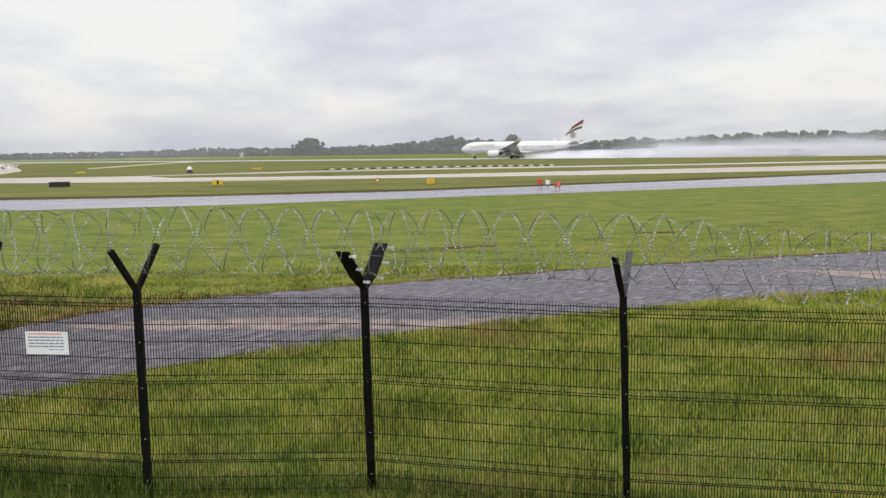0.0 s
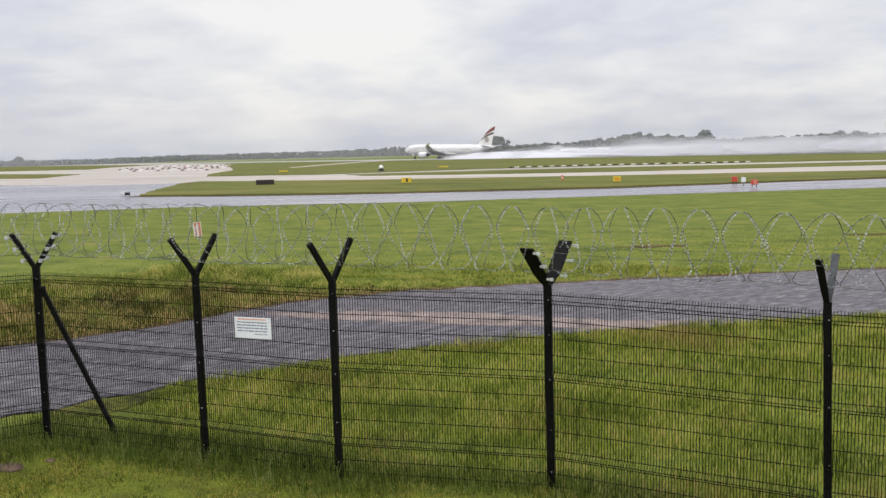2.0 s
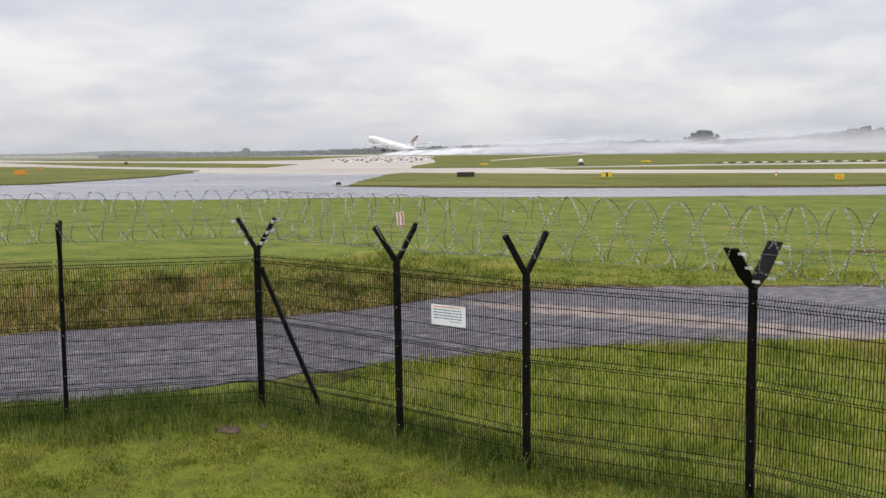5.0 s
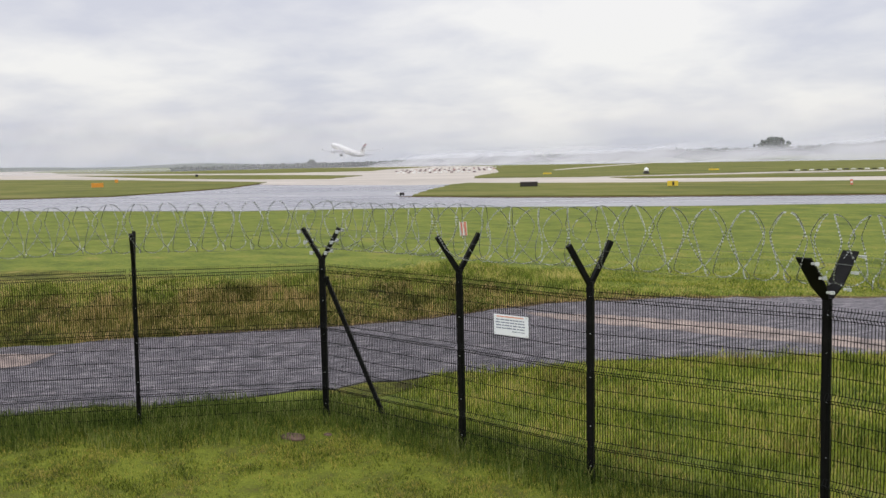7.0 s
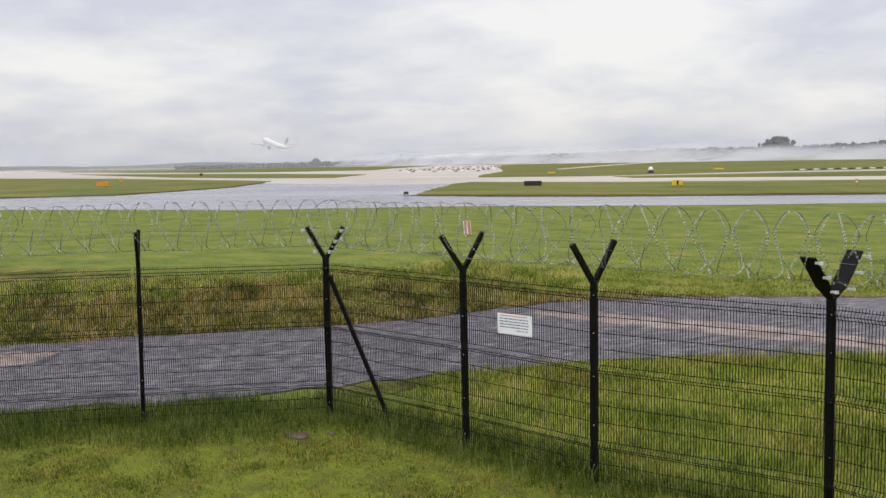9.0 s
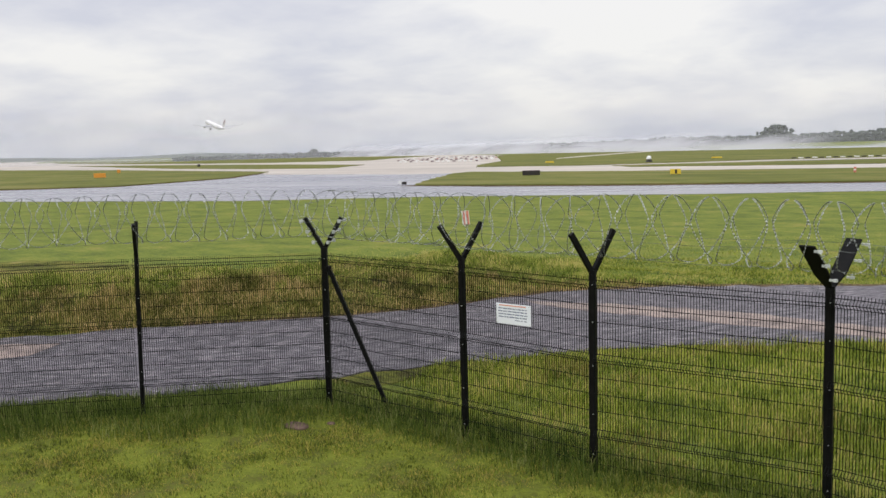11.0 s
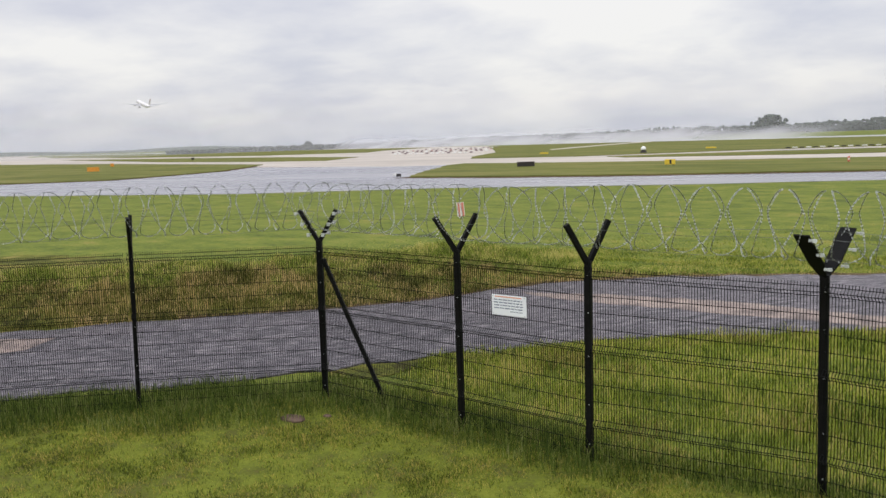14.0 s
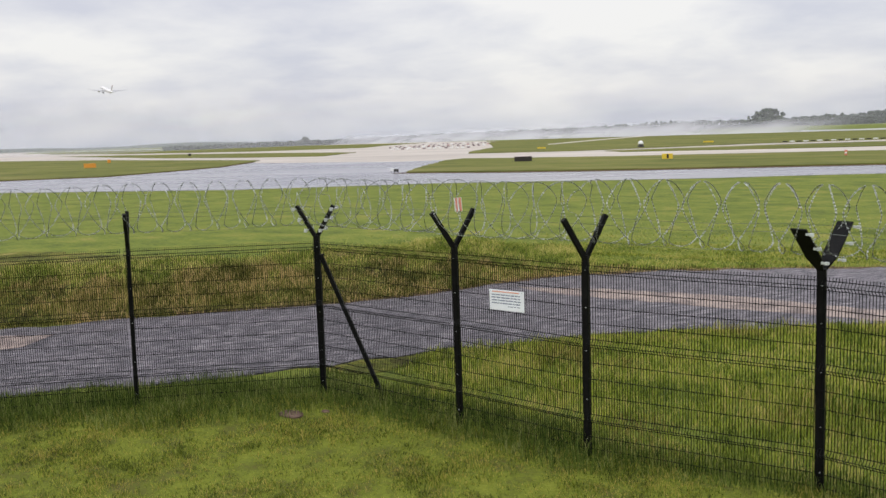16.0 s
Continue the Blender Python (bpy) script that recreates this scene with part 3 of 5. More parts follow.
ROWS = (0.34, 0.54, 0.735, 1.22, 1.42, 1.63, 2.14, 2.29)


def fence_panel(ka, kb):
    (ax, ay), ta = POSTS[ka]
    (bx, by), tb = POSTS[kb]
    a, b = Vector((ax, ay, 0)), Vector((bx, by, 0))
    span = (b - a).length
    out = -0.065  # the folds stand out towards the viewer's side
    prof = [(0.0, 0.0)]
    for f in FOLDS:
        prof += [(f - 0.05, 0.0), (f, out), (f + 0.05, 0.0)]
    prof.append((2.38, 0.0))
    g = Geo()
    n = int(span / 0.0318)
    for i in range(1, n):
        x = span * i / n
        top = ta + (tb - ta) * i / n
        wob = random.uniform(-0.002, 0.002)
        g.tube([(x + wob, o - 0.045, top - d) for d, o in prof], 0.0047, 3, cap=False)
    panel = part("mesh_panel", g, WIRE_DARK, FENCE)
    panel.matrix_local = pose(ax, ay, 0, 0, 0, math.degrees(math.atan2(by - ay, bx - ax)))
    heights = [(d, 0.0) for d in ROWS]
    for f in FOLDS:
        heights += [(f - 0.05, 0.0), (f, out), (f + 0.05, 0.0)]
    for d, o in heights:
        part("horizontal_wire", Geo().tube([(0.03, o - 0.049, ta - d), (span / 2, o - 0.049 + random.uniform(-0.006, 0.006), (ta + tb) / 2 - d), (span - 0.03, o - 0.049, tb - d)], 0.0056, 4), WIRE_DARK, panel)
    return panel


for ka, kb in zip(ORDER, ORDER[1:]):
    fence_panel(ka, kb)


def razor_coil():
    """A clipped concertina coil lying in the arms of the posts all along the fence."""
    line = [Vector((*POSTS[k][0], POSTS[k][1] + 0.59)) for k in ORDER]
    lengths = [0]
    for p, q in zip(line, line[1:]):
        lengths.append(lengths[-1] + (q - p).length)

    def at(s):
        s = min(max(s, 0.0), lengths[-1] - 1e-4)
        i = max(j for j in range(len(line) - 1) if lengths[j] <= s)
        f = (s - lengths[i]) / (lengths[i + 1] - lengths[i])
        d = (line[i + 1] - line[i]).normalized()
        return line[i].lerp(line[i + 1], f), d

    pitch, r, total = 0.205, 0.365, lengths[-1]
    turns = total / pitch
    coil = thing("razor_wire", Matrix.Translation((0, 0, 0)), "galvanised coiled razor wire stretched along the fence top", "razor wire")
    pts = []
    per = 64
    for k in range(int(turns * per)):
        th = 2 * math.pi * k / per
        s = pitch * th / (2 * math.pi)
        loose = noise.noise(Vector((s * 0.35, 4.2, 0)))
        # turns are clipped to their neighbours at five points in two rounds, one of them on top
        wave = (2 / math.pi) * math.asin(0.98 * math.cos(2.5 * (th - math.pi / 2)))
        s2 = s + pitch * (0.44 + 0.16 * loose) * wave
        c, d = at(s2)
        side = Vector((-d.y, d.x, 0)).normalized()
        rr = r * (1 + 0.08 * noise.noise(Vector((s * 0.9, 0, 7.7))))
        sag = 0.04 * noise.noise(Vector((s * 0.5, 9.1, 0))) - 0.17 * min(1, max(0, (s - lengths[6] - 0.2) / 1.3))
        p = c + side * (math.cos(th) * rr) + Vector((0, 0, math.sin(th) * rr + sag))
        pts.append(p)
    part("coil", Geo().tube(pts, 0.0036, 4), GALV_DARK, coil, "thin springy coil wire")
    g = Geo()
    rnd = random.Random(5)
    for k in range(0, len(pts) - 1):
        t = (pts[k + 1] - pts[k])
        t.normalize()
        u = t.cross(Vector((rnd.uniform(-1, 1), rnd.uniform(-1, 1), rnd.uniform(-1, 1)))).normalized()
        w = t.cross(u)
        c = pts[k].lerp(pts[k + 1], rnd.uniform(0.35, 0.65))
        L, B, T = 0.0095, 0.0085, 0.0012
        i = len(g.v)
        for q in (c - t * L * 1.1 + u * B, c - t * 0.004, c - t * L * 1.1 - u * B, c + t * L * 1.1 - u * B, c + t * 0.004, c + t * L * 1.1 + u * B):
            g.v.append(tuple(q + w * T))
        for q in (c - t * L * 1.1 + u * B, c - t * 0.004, c - t * L * 1.1 - u * B, c + t * L * 1.1 - u * B, c + t * 0.004, c + t * L * 1.1 + u * B):
            g.v.append(tuple(q - w * T))
        g.f += [(i, i + 1, i + 4, i + 5), (i + 1, i + 2, i + 3, i + 4), (i + 11, i + 10, i + 7, i + 6), (i + 10, i + 9, i + 8, i + 7)]
        g.f += [(i + 5, i + 11, i + 6, i), (i + 2, i + 8, i + 9, i + 3)]
    part("barb_strip", g, GALV, coil, "small bright sheet-steel barbs", kind="stuff")
    for off, z in ((-0.28, -0.12), (0.27, -0.1), (0.0, -0.36)):
        pp = []
        for k in range(int(total / 0.5)):
            c, d = at(k * 0.5)
            side = Vector((-d.y, d.x, 0)).normalized()
            pp.append(c + side * off + Vector((0, 0, z + 0.015 * math.sin(k * 1.3))))
        part("line_wire", Geo().tube(pp, 0.0022, 3), GALV_DARK, coil, "straight tension wire")


razor_coil()


def warning_sign():
    """A white plate wired to the mesh: an orange-red heading and five lines of small print too blurred to read."""
    a, b = Vector(POSTS["b"][0]), Vector(POSTS["c"][0])
    turn = math.degrees(math.atan2((b - a).y, (b - a).x))
    sign = thing("warning_sign", pose(-4.545, 9.232, 1.705, 0, -0.5, turn), "white warning sign with orange heading, wired to the fence mesh", "sign")
    part("plate", Geo().box(0, -0.08, 0.13, 0.53, 0.006, 0.265, bevel=0.0025), SIGN_WHITE, sign)
    part("heading", Geo().box(-0.01, -0.0845, 0.239, 0.41, 0.003, 0.015), SIGN_RED, sign, "orange-red heading bar")
    rnd = random.Random(12)
    for i, (w, x) in enumerate(((0.43, -0.01), (0.46, 0), (0.45, 0.0), (0.43, -0.01), (0.20, 0.12))):
        at = x - w / 2
        while at < x + w / 2 - 0.02:
            wide = min(rnd.uniform(0.025, 0.085), x + w / 2 - at)
            high = 0.014 if i < 4 else 0.009
            part("print_word", Geo().box(at + wide / 2, -0.0845, 0.199 - i * 0.036, wide, 0.003, high), SIGN_INK, sign, "bar of unreadable small print")
            at += wide + 0.011
    for x in (-0.24, 0.24):
        for z in (0.02, 0.245):
            part("fixing", Geo().tube([(x, -0.078, z), (x, -0.09, z)], 0.007, 6), GALV, sign, "small fixing screw")


warning_sign()

# ---------------- small things on the airfield ----------------
def board(name, x, y, w, h, mat, label, category, turn=0.0, legs=2, lift=0.12, inset=None, edge=None, depth=0.12, lean=0.0, group=""):
    t = thing(name, pose(x, y, 0.11, lean, 0, turn), label, category, group)
    part("panel", Geo().box(0, 0, lift + h / 2, w, depth, h, bevel=0.02), mat, t)
    if edge:
        part("rim", Geo().box(0, 0, lift + h + 0.03, w + 0.03, depth + 0.03, 0.06, bevel=0.01), edge, t)
    if inset:
        im, ix, iw, ih = inset
        part("symbol", Geo().box(ix, -depth / 2 - 0.004, lift + h / 2, iw, 0.012, ih), im, t, "plain block in place of the symbol")
    for k in range(legs):
        lx = (k - (legs - 1) / 2) * w * 0.62
        part("leg", Geo().tube([(lx, 0, -0.06), (lx, 0, lift + 0.03)], 0.035, 6), PLANE_DARK, t)
    return t


board("sign_board", -47.0, 100.3, 2.35, 0.58, BOARD_BLACK, "long black airfield sign board seen from behind", "sign", 22, 3, 0.06, None, BOARD_BROWN, 0.2)
board("taxiway_sign", -27.2, 98.6, 1.25, 0.62, YELLOW, "yellow taxiway sign with a black symbol", "sign", 12, 2, 0.12, (BOARD_BLACK, 0.06, 0.24, 0.48))
board("taxiway_sign", -1.45, 94.2, 0.85, 0.58, YELLOW, "small square yellow taxiway sign", "sign", 3, 2, 0.1, (ORANGE, 0.0, 0.5, 0.3))
board("marker_post", -8.1, 101.0, 0.28, 0.6, PINK_RED, "slim orange airfield marker post", "marker", 5, 1, 0.08, (WHITE_PAINT, 0, 0.2, 0.16))
board("taxiway_sign", -140.6, 102.4, 2.2, 0.85, ORANGE, "long orange-yellow taxiway sign", "sign", 52, 2, 0.16)
board("marker_post", -181, 137.5, 0.8, 0.8, ORANGE, "slim orange airfield marker post", "marker", 52, 1, 0.1)
board("low_sign", -77, 174.3, 1.9, 0.34, YELLOW, "low yellow airfield sign", "sign", 24, 2, 0.1)
board("low_sign", -44.4, 195.3, 2.3, 0.33, YELLOW, "low yellow airfield sign", "sign", 10, 2, 0.1)
board("low_sign", -227.5, 206.5, 1.0, 0.8, BOARD_BLACK, "small black airfield box", "marker", 40, 2, 0.05)
board("runway_sign", 10.0, 85.0, 0.55, 0.48, RED, "red mandatory taxiway sign", "sign", -24, 2, 0.3, None, None, 0.14, 0)
board("runway_sign", 10.65, 83.6, 0.42, 0.45, WHITE_PAINT, "pale blank taxiway sign", "sign", -24, 1, 0.3, None, None, 0.12, 0)
board("runway_sign", 11.2, 80.4, 0.6, 0.45, RED, "red mandatory taxiway sign", "sign", -24, 2, 0.2, (PINK_RED, 0.1, 0.3, 0.4), None, 0.14, 0)

board("marker_box", -51.6, 76.6, 0.55, 0.3, BOARD_BLACK, "low black marker box at the tip of the grass", "marker", 20, 2, 0.03)
board("marker_box", -53.2, 78.2, 0.5, 0.3, WHITE_PAINT, "low white marker box at the tip of the grass", "marker", 20, 2, 0.03)


def field_marker():
    t = thing("marker_board", pose(-20.75, 36.4, 0, 0, -4, 26), "white marker board with a red upright stripe", "marker")
    part("board", Geo().box(0, 0, 0.42, 0.38, 0.03, 0.72, bevel=0.008), WHITE_PAINT, t)
    part("stripe", Geo().box(-0.085, -0.018, 0.42, 0.1, 0.008, 0.70), PINK_RED, t, "faded red stripe")
    part("stripe", Geo().box(0.105, -0.018, 0.42, 0.12, 0.008, 0.70), PINK_RED, t, "faded red stripe")
    part("stake", Geo().box(0, 0.03, 0.2, 0.05, 0.03, 0.6), BARK, t)


field_marker()


def light_unit():
    """White domed lamp housing on a black base beside the inner taxiway."""
    t = thing("light_housing", pose(-51.7, 167.5, 0.028), "white domed light housing on a black base", "light")
    rings = []
    for k in range(7):
        a = radians(90 * k / 6.01)
        rings.append([(0.55 * math.cos(a) * math.cos(w), 0.55 * math.cos(a) * math.sin(w), 0.72 + 0.75 * math.sin(a)) for w in (2 * math.pi * j / 14 for j in range(14))])
    part("dome", Geo().rings(rings), WHITE_PAINT, t, smooth=True)
    part("base", Geo().tube([(0, 0, 0), (0, 0, 0.5)], [0.72, 0.6], 12), BOARD_BLACK, t)
    part("base", Geo().tube([(0, 0, 0.5), (0, 0, 0.76)], 0.42, 12), BOARD_BLACK, t)


light_unit()


def edge_barriers():
    """A row of black and white blocks along the edge of the inner taxi strip."""
    one = {}
    for name, mat in (("w", WHITE_PAINT), ("b", BOARD_BLACK)):
        one[name] = Geo().box(0, 0, 0.11, 0.95, 0.3, 0.22, bevel=0.04).mesh("barrier_block", mat)
    pts = [(-25.8, 181), (-9, 190), (9, 194), (26, 197)]
    run, n = [], 42
    for k in range(n):
        f = k / (n - 1) * (len(pts) - 1)
        i = min(int(f), len(pts) - 2)
        p = Vector(pts[i]).lerp(Vector(pts[i + 1]), f - i)
        d = Vector(pts[i + 1]) - Vector(pts[i])
        ob = new("barrier_block", one["w" if k % 2 else "b"])
        ob.matrix_world = pose(p.x, p.y, 0.125, 0, 0, math.degrees(math.atan2(d.y, d.x)))
        tagged(ob, label=("white" if k % 2 else "black") + " barrier block in a black and white row", category="barrier", group="blocks along the taxi strip")


edge_barriers()


def cross_barriers():
    """Rows of red and white barriers across the stub that leads to the runway."""
    one = {}
    for name, mat in (("w", WHITE_PAINT), ("r", BARRIER_ROSE), ("k", BARRIER_BROWN)):
        g = Geo().box(0, 0, 0.09, 1.0, 0.45, 0.14, bevel=0.04)
        g.box(0, 0, 0.26, 0.9, 0.25, 0.24, bevel=0.05)
        one[name] = g.mesh("road_barrier", mat)
    for (ax, ay), (bx, by), n, seq in (((-150, 221), (-123, 223), 15, "wwkw"), ((-172, 252), (-135, 256), 20, "kwk"), ((-190, 283), (-150, 288), 20, "kkwr"), ((-207, 331), (-172, 336), 18, "kwk")):
        for k in range(n):
            f = k / (n - 1)
            ob = new("road_barrier", one[seq[k % len(seq)]])
            ob.matrix_world = pose(ax + (bx - ax) * f, ay + (by - ay) * f + random.uniform(-0.1, 0.1), 0.035, 0, 0, 6)
            tagged(ob, label="red, white or brown plastic barrier on the wet stub", category="barrier", group="barriers across the stub")


cross_barriers()


def stone(x, y, sx, sy, sz, mat, label):
    bm = bmesh.new()
    bmesh.ops.create_icosphere(bm, subdivisions=3, radius=1)
    for v in bm.verts:
        k = 1 + 0.22 * noise.noise(v.co * 1.6 + Vector((x, y, 0)))
        v.co = Vector((v.co.x * sx * k, v.co.y * sy * k, v.co.z * sz * k))
    me = bpy.data.meshes.new("stone")
    bm.to_mesh(me)
    bm.free()
    me.materials.append(mat)
    ob = new("stone", me)
    ob.location = (x, y, sz * 0.45)
    return tagged(ob, label=label, category="stone")



def antenna_frame():
    """A small white lattice mast standing far out beside the runway."""
    t = thing("antenna_frame", pose(-174.8, 714.7, 0, 0, 0, 14), "small white lattice antenna frame beside the runway", "antenna")
    for a, b in (((-2.2, 0, 0), (2.0, 0, 4.6)), ((2.2, 0, 0), (-2.0, 0, 4.6)), ((-1.6, 0, 3.4), (1.6, 0, 3.4)), ((0, 0, 0), (0, 0, 3.4))):
        part("bar", Geo().tube([a, b], 0.22, 6), WHITE_PAINT, t)
    part("sensor", Geo().box(0, 0, 4.6, 0.9, 0.5, 0.7, bevel=0.05), WHITE_PAINT, t)


antenna_frame()
stone(-7.82, 8.62, 0.20, 0.13, 0.05, STONE, "flat brown stone lying in the mown grass")
stone(-7.45, 8.95, 0.07, 0.05, 0.03, STONE, "small brown stone in the grass by the corner post")


# ---------------- trees ----------------
SKYLINE = [(-44, 17), (-28, 17), (-22, 17), (-18.5, 15), (-15.2, 10.5), (-13.3, 13), (-10.7, 10), (-6, 9), (-2.6, 14.5), (-0.6, 17.3), (1.7, 12.6), (4.1, 8.6), (7.6, 7.2), (12, 7.0),
           (16.6, 6.8), (20.1, 5.2), (25, 4.0), (28.3, 3.2), (33, 2.0), (36, 1.0), (39.3, 1.0), (41, 1.2), (44.6, 0.7), (48.5, 0.1), (50, -0.8), (60, 0.6), (66, 0.6)]


def skyline(az):
    for (a, h), (b, k) in zip(SKYLINE, SKYLINE[1:]):
        if a <= az <= b:
            return h + (k - h) * (az - a) / (b - a)
    return 1.0


def far_distance(az):
    return 1050 if az < 28 else 1050 - (az - 28) * 42 if az < 36 else 714


def clump_mesh():
    bm = bmesh.new()
    bmesh.ops.create_icosphere(bm, subdivisions=1, radius=1)
    v = np.array([q.co[:] for q in bm.verts])
    f = [[w.index for w in q.verts] for q in bm.faces]
    bm.free()
    return v, np.array(f)


CLUMP_V, CLUMP_F = clump_mesh()


def crown(blobs, rnd):
    """Joined leaf clumps: (centre, radius) each broken into several small lumps."""
    vs, fs, n = [], [], 0
    for c, r, squash in blobs:
        k = 1 + 0.42 * (rnd.random_sample(len(CLUMP_V)) - 0.5)
        vs.append(CLUMP_V * k[:, None] * np.array([r, r, r * squash]) + np.array(c))
        fs.append(CLUMP_F + n)
        n += len(CLUMP_V)
    me = bpy.data.meshes.new("crown")
    v, f = np.concatenate(vs), np.concatenate(fs)
    me.vertices.add(len(v))
    me.vertices.foreach_set("co", v.ravel())
    me.loops.add(f.size)
    me.loops.foreach_set("vertex_index", f.ravel())
    me.polygons.add(len(f))
    me.polygons.foreach_set("loop_start", np.arange(0, f.size, 3))
    me.update(calc_edges=True)
    me.materials.append(LEAF_FAR)
    return me


def tree_belt(lo, hi, step, name_label):
    rnd = np.random.RandomState(int(1000 + lo * 7))
    blobs = []
    az = lo
    while az < hi:
        d = far_distance(az) * rnd.uniform(0.985, 1.05)
        top = 3.94 + skyline(az) * 0.001 * d
        h = max(1.6, top * rnd.uniform(0.8, 1.05))
        x, y = -math.sin(radians(az)) * d, math.cos(radians(az)) * d
        w = min(6.5, 1.5 + h * 0.42)
        m = 34 if h > 6 else 14
        for k in range(m):
            f = rnd.random_sample() ** 0.8
            z = h * (0.04 + 0.9 * f)
            spread = w * (0.95 - 0.55 * max(0, f - 0.45) / 0.55)
            a = rnd.uniform(0, 6.28)
            q = spread * math.sqrt(rnd.random_sample())
            r = h * (rnd.uniform(0.10, 0.19) if az < 28 else rnd.uniform(0.2, 0.36))
            blobs.append(((x + math.cos(a) * q, y + math.sin(a) * q, min(z, h - r * 0.7)), r, rnd.uniform(0.7, 1.0)))
        for k in range(5):
            q = rnd.uniform(-w, w)
            blobs.append(((x + q, y + 3 + rnd.uniform(-1, 1), h * 0.22), h * 0.3, 0.95))
        az += math.degrees(w * 0.8 / d) * rnd.uniform(0.7, 1.2) * step
    ob = new("treeline", crown(blobs, rnd))
    return tagged(ob, label=name_label, category="trees", kind="stuff")


tree_belt(-44, -9, 1.0, "distant dark green belt of broad-leaved trees")
tree_belt(-9, 8, 1.0, "distant dark green belt of broad-leaved trees")
tree_belt(8, 28, 1.0, "distant low dark green belt of trees and hedges")
tree_belt(28, 49.5, 1.0, "distant low hedge and trees beyond the runway")


def tree(az, dist, h, w, label):
    rnd = np.random.RandomState(int(500 + az * 10))
    x, y = -math.sin(radians(az)) * dist, math.cos(radians(az)) * dist
    t = thing("tree", Matrix.Translation((x, y, 0)), label, "tree")
    g = Geo().tube([(0, 0, 0), (0.2, 0, h * 0.3), (0, 0.2, h * 0.6)], [h * 0.035, h * 0.025, h * 0.012], 8)
    for k in range(6):
        a = k * 1.05
        g.tube([(0, 0, h * (0.25 + 0.05 * k)), (math.cos(a) * w * 0.3, math.sin(a) * w * 0.3, h * (0.45 + 0.05 * k))], [h * 0.012, h * 0.004], 5)
    part("trunk", g, BARK, t)
    blobs = []
    for k in range(340):
        a, f = rnd.uniform(0, 6.28), rnd.random_sample()
        z = h * (0.08 + 0.86 * f)
        q = w * 0.5 * math.sqrt(max(0.0, 1 - f ** 2.2)) * math.sqrt(rnd.uniform(0.05, 1)) * (1 + 0.15 * math.sin(a * 3 + az))
        r = h * rnd.uniform(0.05, 0.10)
        blobs.append(((math.cos(a) * q, math.sin(a) * q, z), r, rnd.uniform(0.7, 1)))
    ob = new("crown", crown(blobs, rnd))
    ob.parent = t


tree(9.2, 1030, 22.0, 46, "large round-headed broad-leaved tree standing above the belt")
tree(-4.8, 1030, 23.5, 22, "round-headed tree behind the runway")
for k in range(7):
    tree(14.9 + 0.31 * k, 1046, 11.8 + 0.9 * math.sin(k * 2.1), 2.6, "slim upright poplar in a row above the belt")
tree(40.1, 705, 7.6, 9, "small round tree in the far hedge")


# far low ridge at the end of the airfield
def ridge():
    g = Geo()
    n = 90
    rows = []
    for k in range(n):
        az = 44 + 30 * k / (n - 1)
        h = 8 + 24 * max(0, noise.noise(Vector((az * 0.16, 2.2, 0))) + 0.35) * min(1, (az - 44) / 6)
        ring = []
        for d, z in ((3300, -1), (3380, h * 0.6), (3500, h), (3640, h * 0.7), (3750, -1)):
            ring.append((-math.sin(radians(az)) * d, math.cos(radians(az)) * d, z))
        rows.append(ring)
    for r in rows:
        g.v.extend(r)
    for k in range(n - 1):
        for j in range(4):
            a = k * 5 + j
            g.f.append((a, a + 1, a + 6, a + 5))
    tagged(new("backdrop", g.mesh("backdrop", LEAF_FAR, True)), label="faint far wooded ridge", category="hills", kind="structure")


ridge()


def haze_sheet(lo, hi, dist, height):
    """An added see-through sheet that pales the far trees as haze would."""
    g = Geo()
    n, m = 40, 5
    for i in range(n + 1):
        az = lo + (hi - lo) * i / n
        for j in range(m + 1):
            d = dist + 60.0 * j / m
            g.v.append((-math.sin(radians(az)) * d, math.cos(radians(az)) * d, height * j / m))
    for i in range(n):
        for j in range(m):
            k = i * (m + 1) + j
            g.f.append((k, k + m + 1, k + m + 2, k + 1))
    tagged(new("haze_sheet", g.mesh("haze_sheet", HAZE_SHEET, True)), label="faint grey see-through sheet imitating haze in front of the far trees", category="haze", kind="stuff")


haze_sheet(-80, 36, 880, 60)
haze_sheet(30, 72, 640, 45)
haze_sheet(36, 84, 1500, 110)
haze_sheet(6, 62, 680, 50)


# ---------------- grass blades ----------------
def inside(poly, x, y):
    c = np.zeros(len(x), bool)
    n = len(poly)
    for i in range(n):
        (x1, y1), (x2, y2) = poly[i], poly[(i + 1) % n]
        hit = ((y1 > y) != (y2 > y)) & (x < (x2 - x1) * (y - y1) / (y2 - y1 + 1e-12) + x1)
        c ^= hit
    return c


def line_distance(pts, x, y):
    best = np.full(len(x), 1e9)
    for (x1, y1), (x2, y2) in zip(pts, pts[1:]):
        dx, dy = x2 - x1, y2 - y1
        f = np.clip(((x - x1) * dx + (y - y1) * dy) / (dx * dx + dy * dy), 0, 1)
        best = np.minimum(best, np.hypot(x - x1 - f * dx, y - y1 - f * dy))
    return best


def patches(x, y, scale, seed):
    return np.array([noise.noise(Vector((a * scale, b * scale, seed))) for a, b in zip(x, y)])


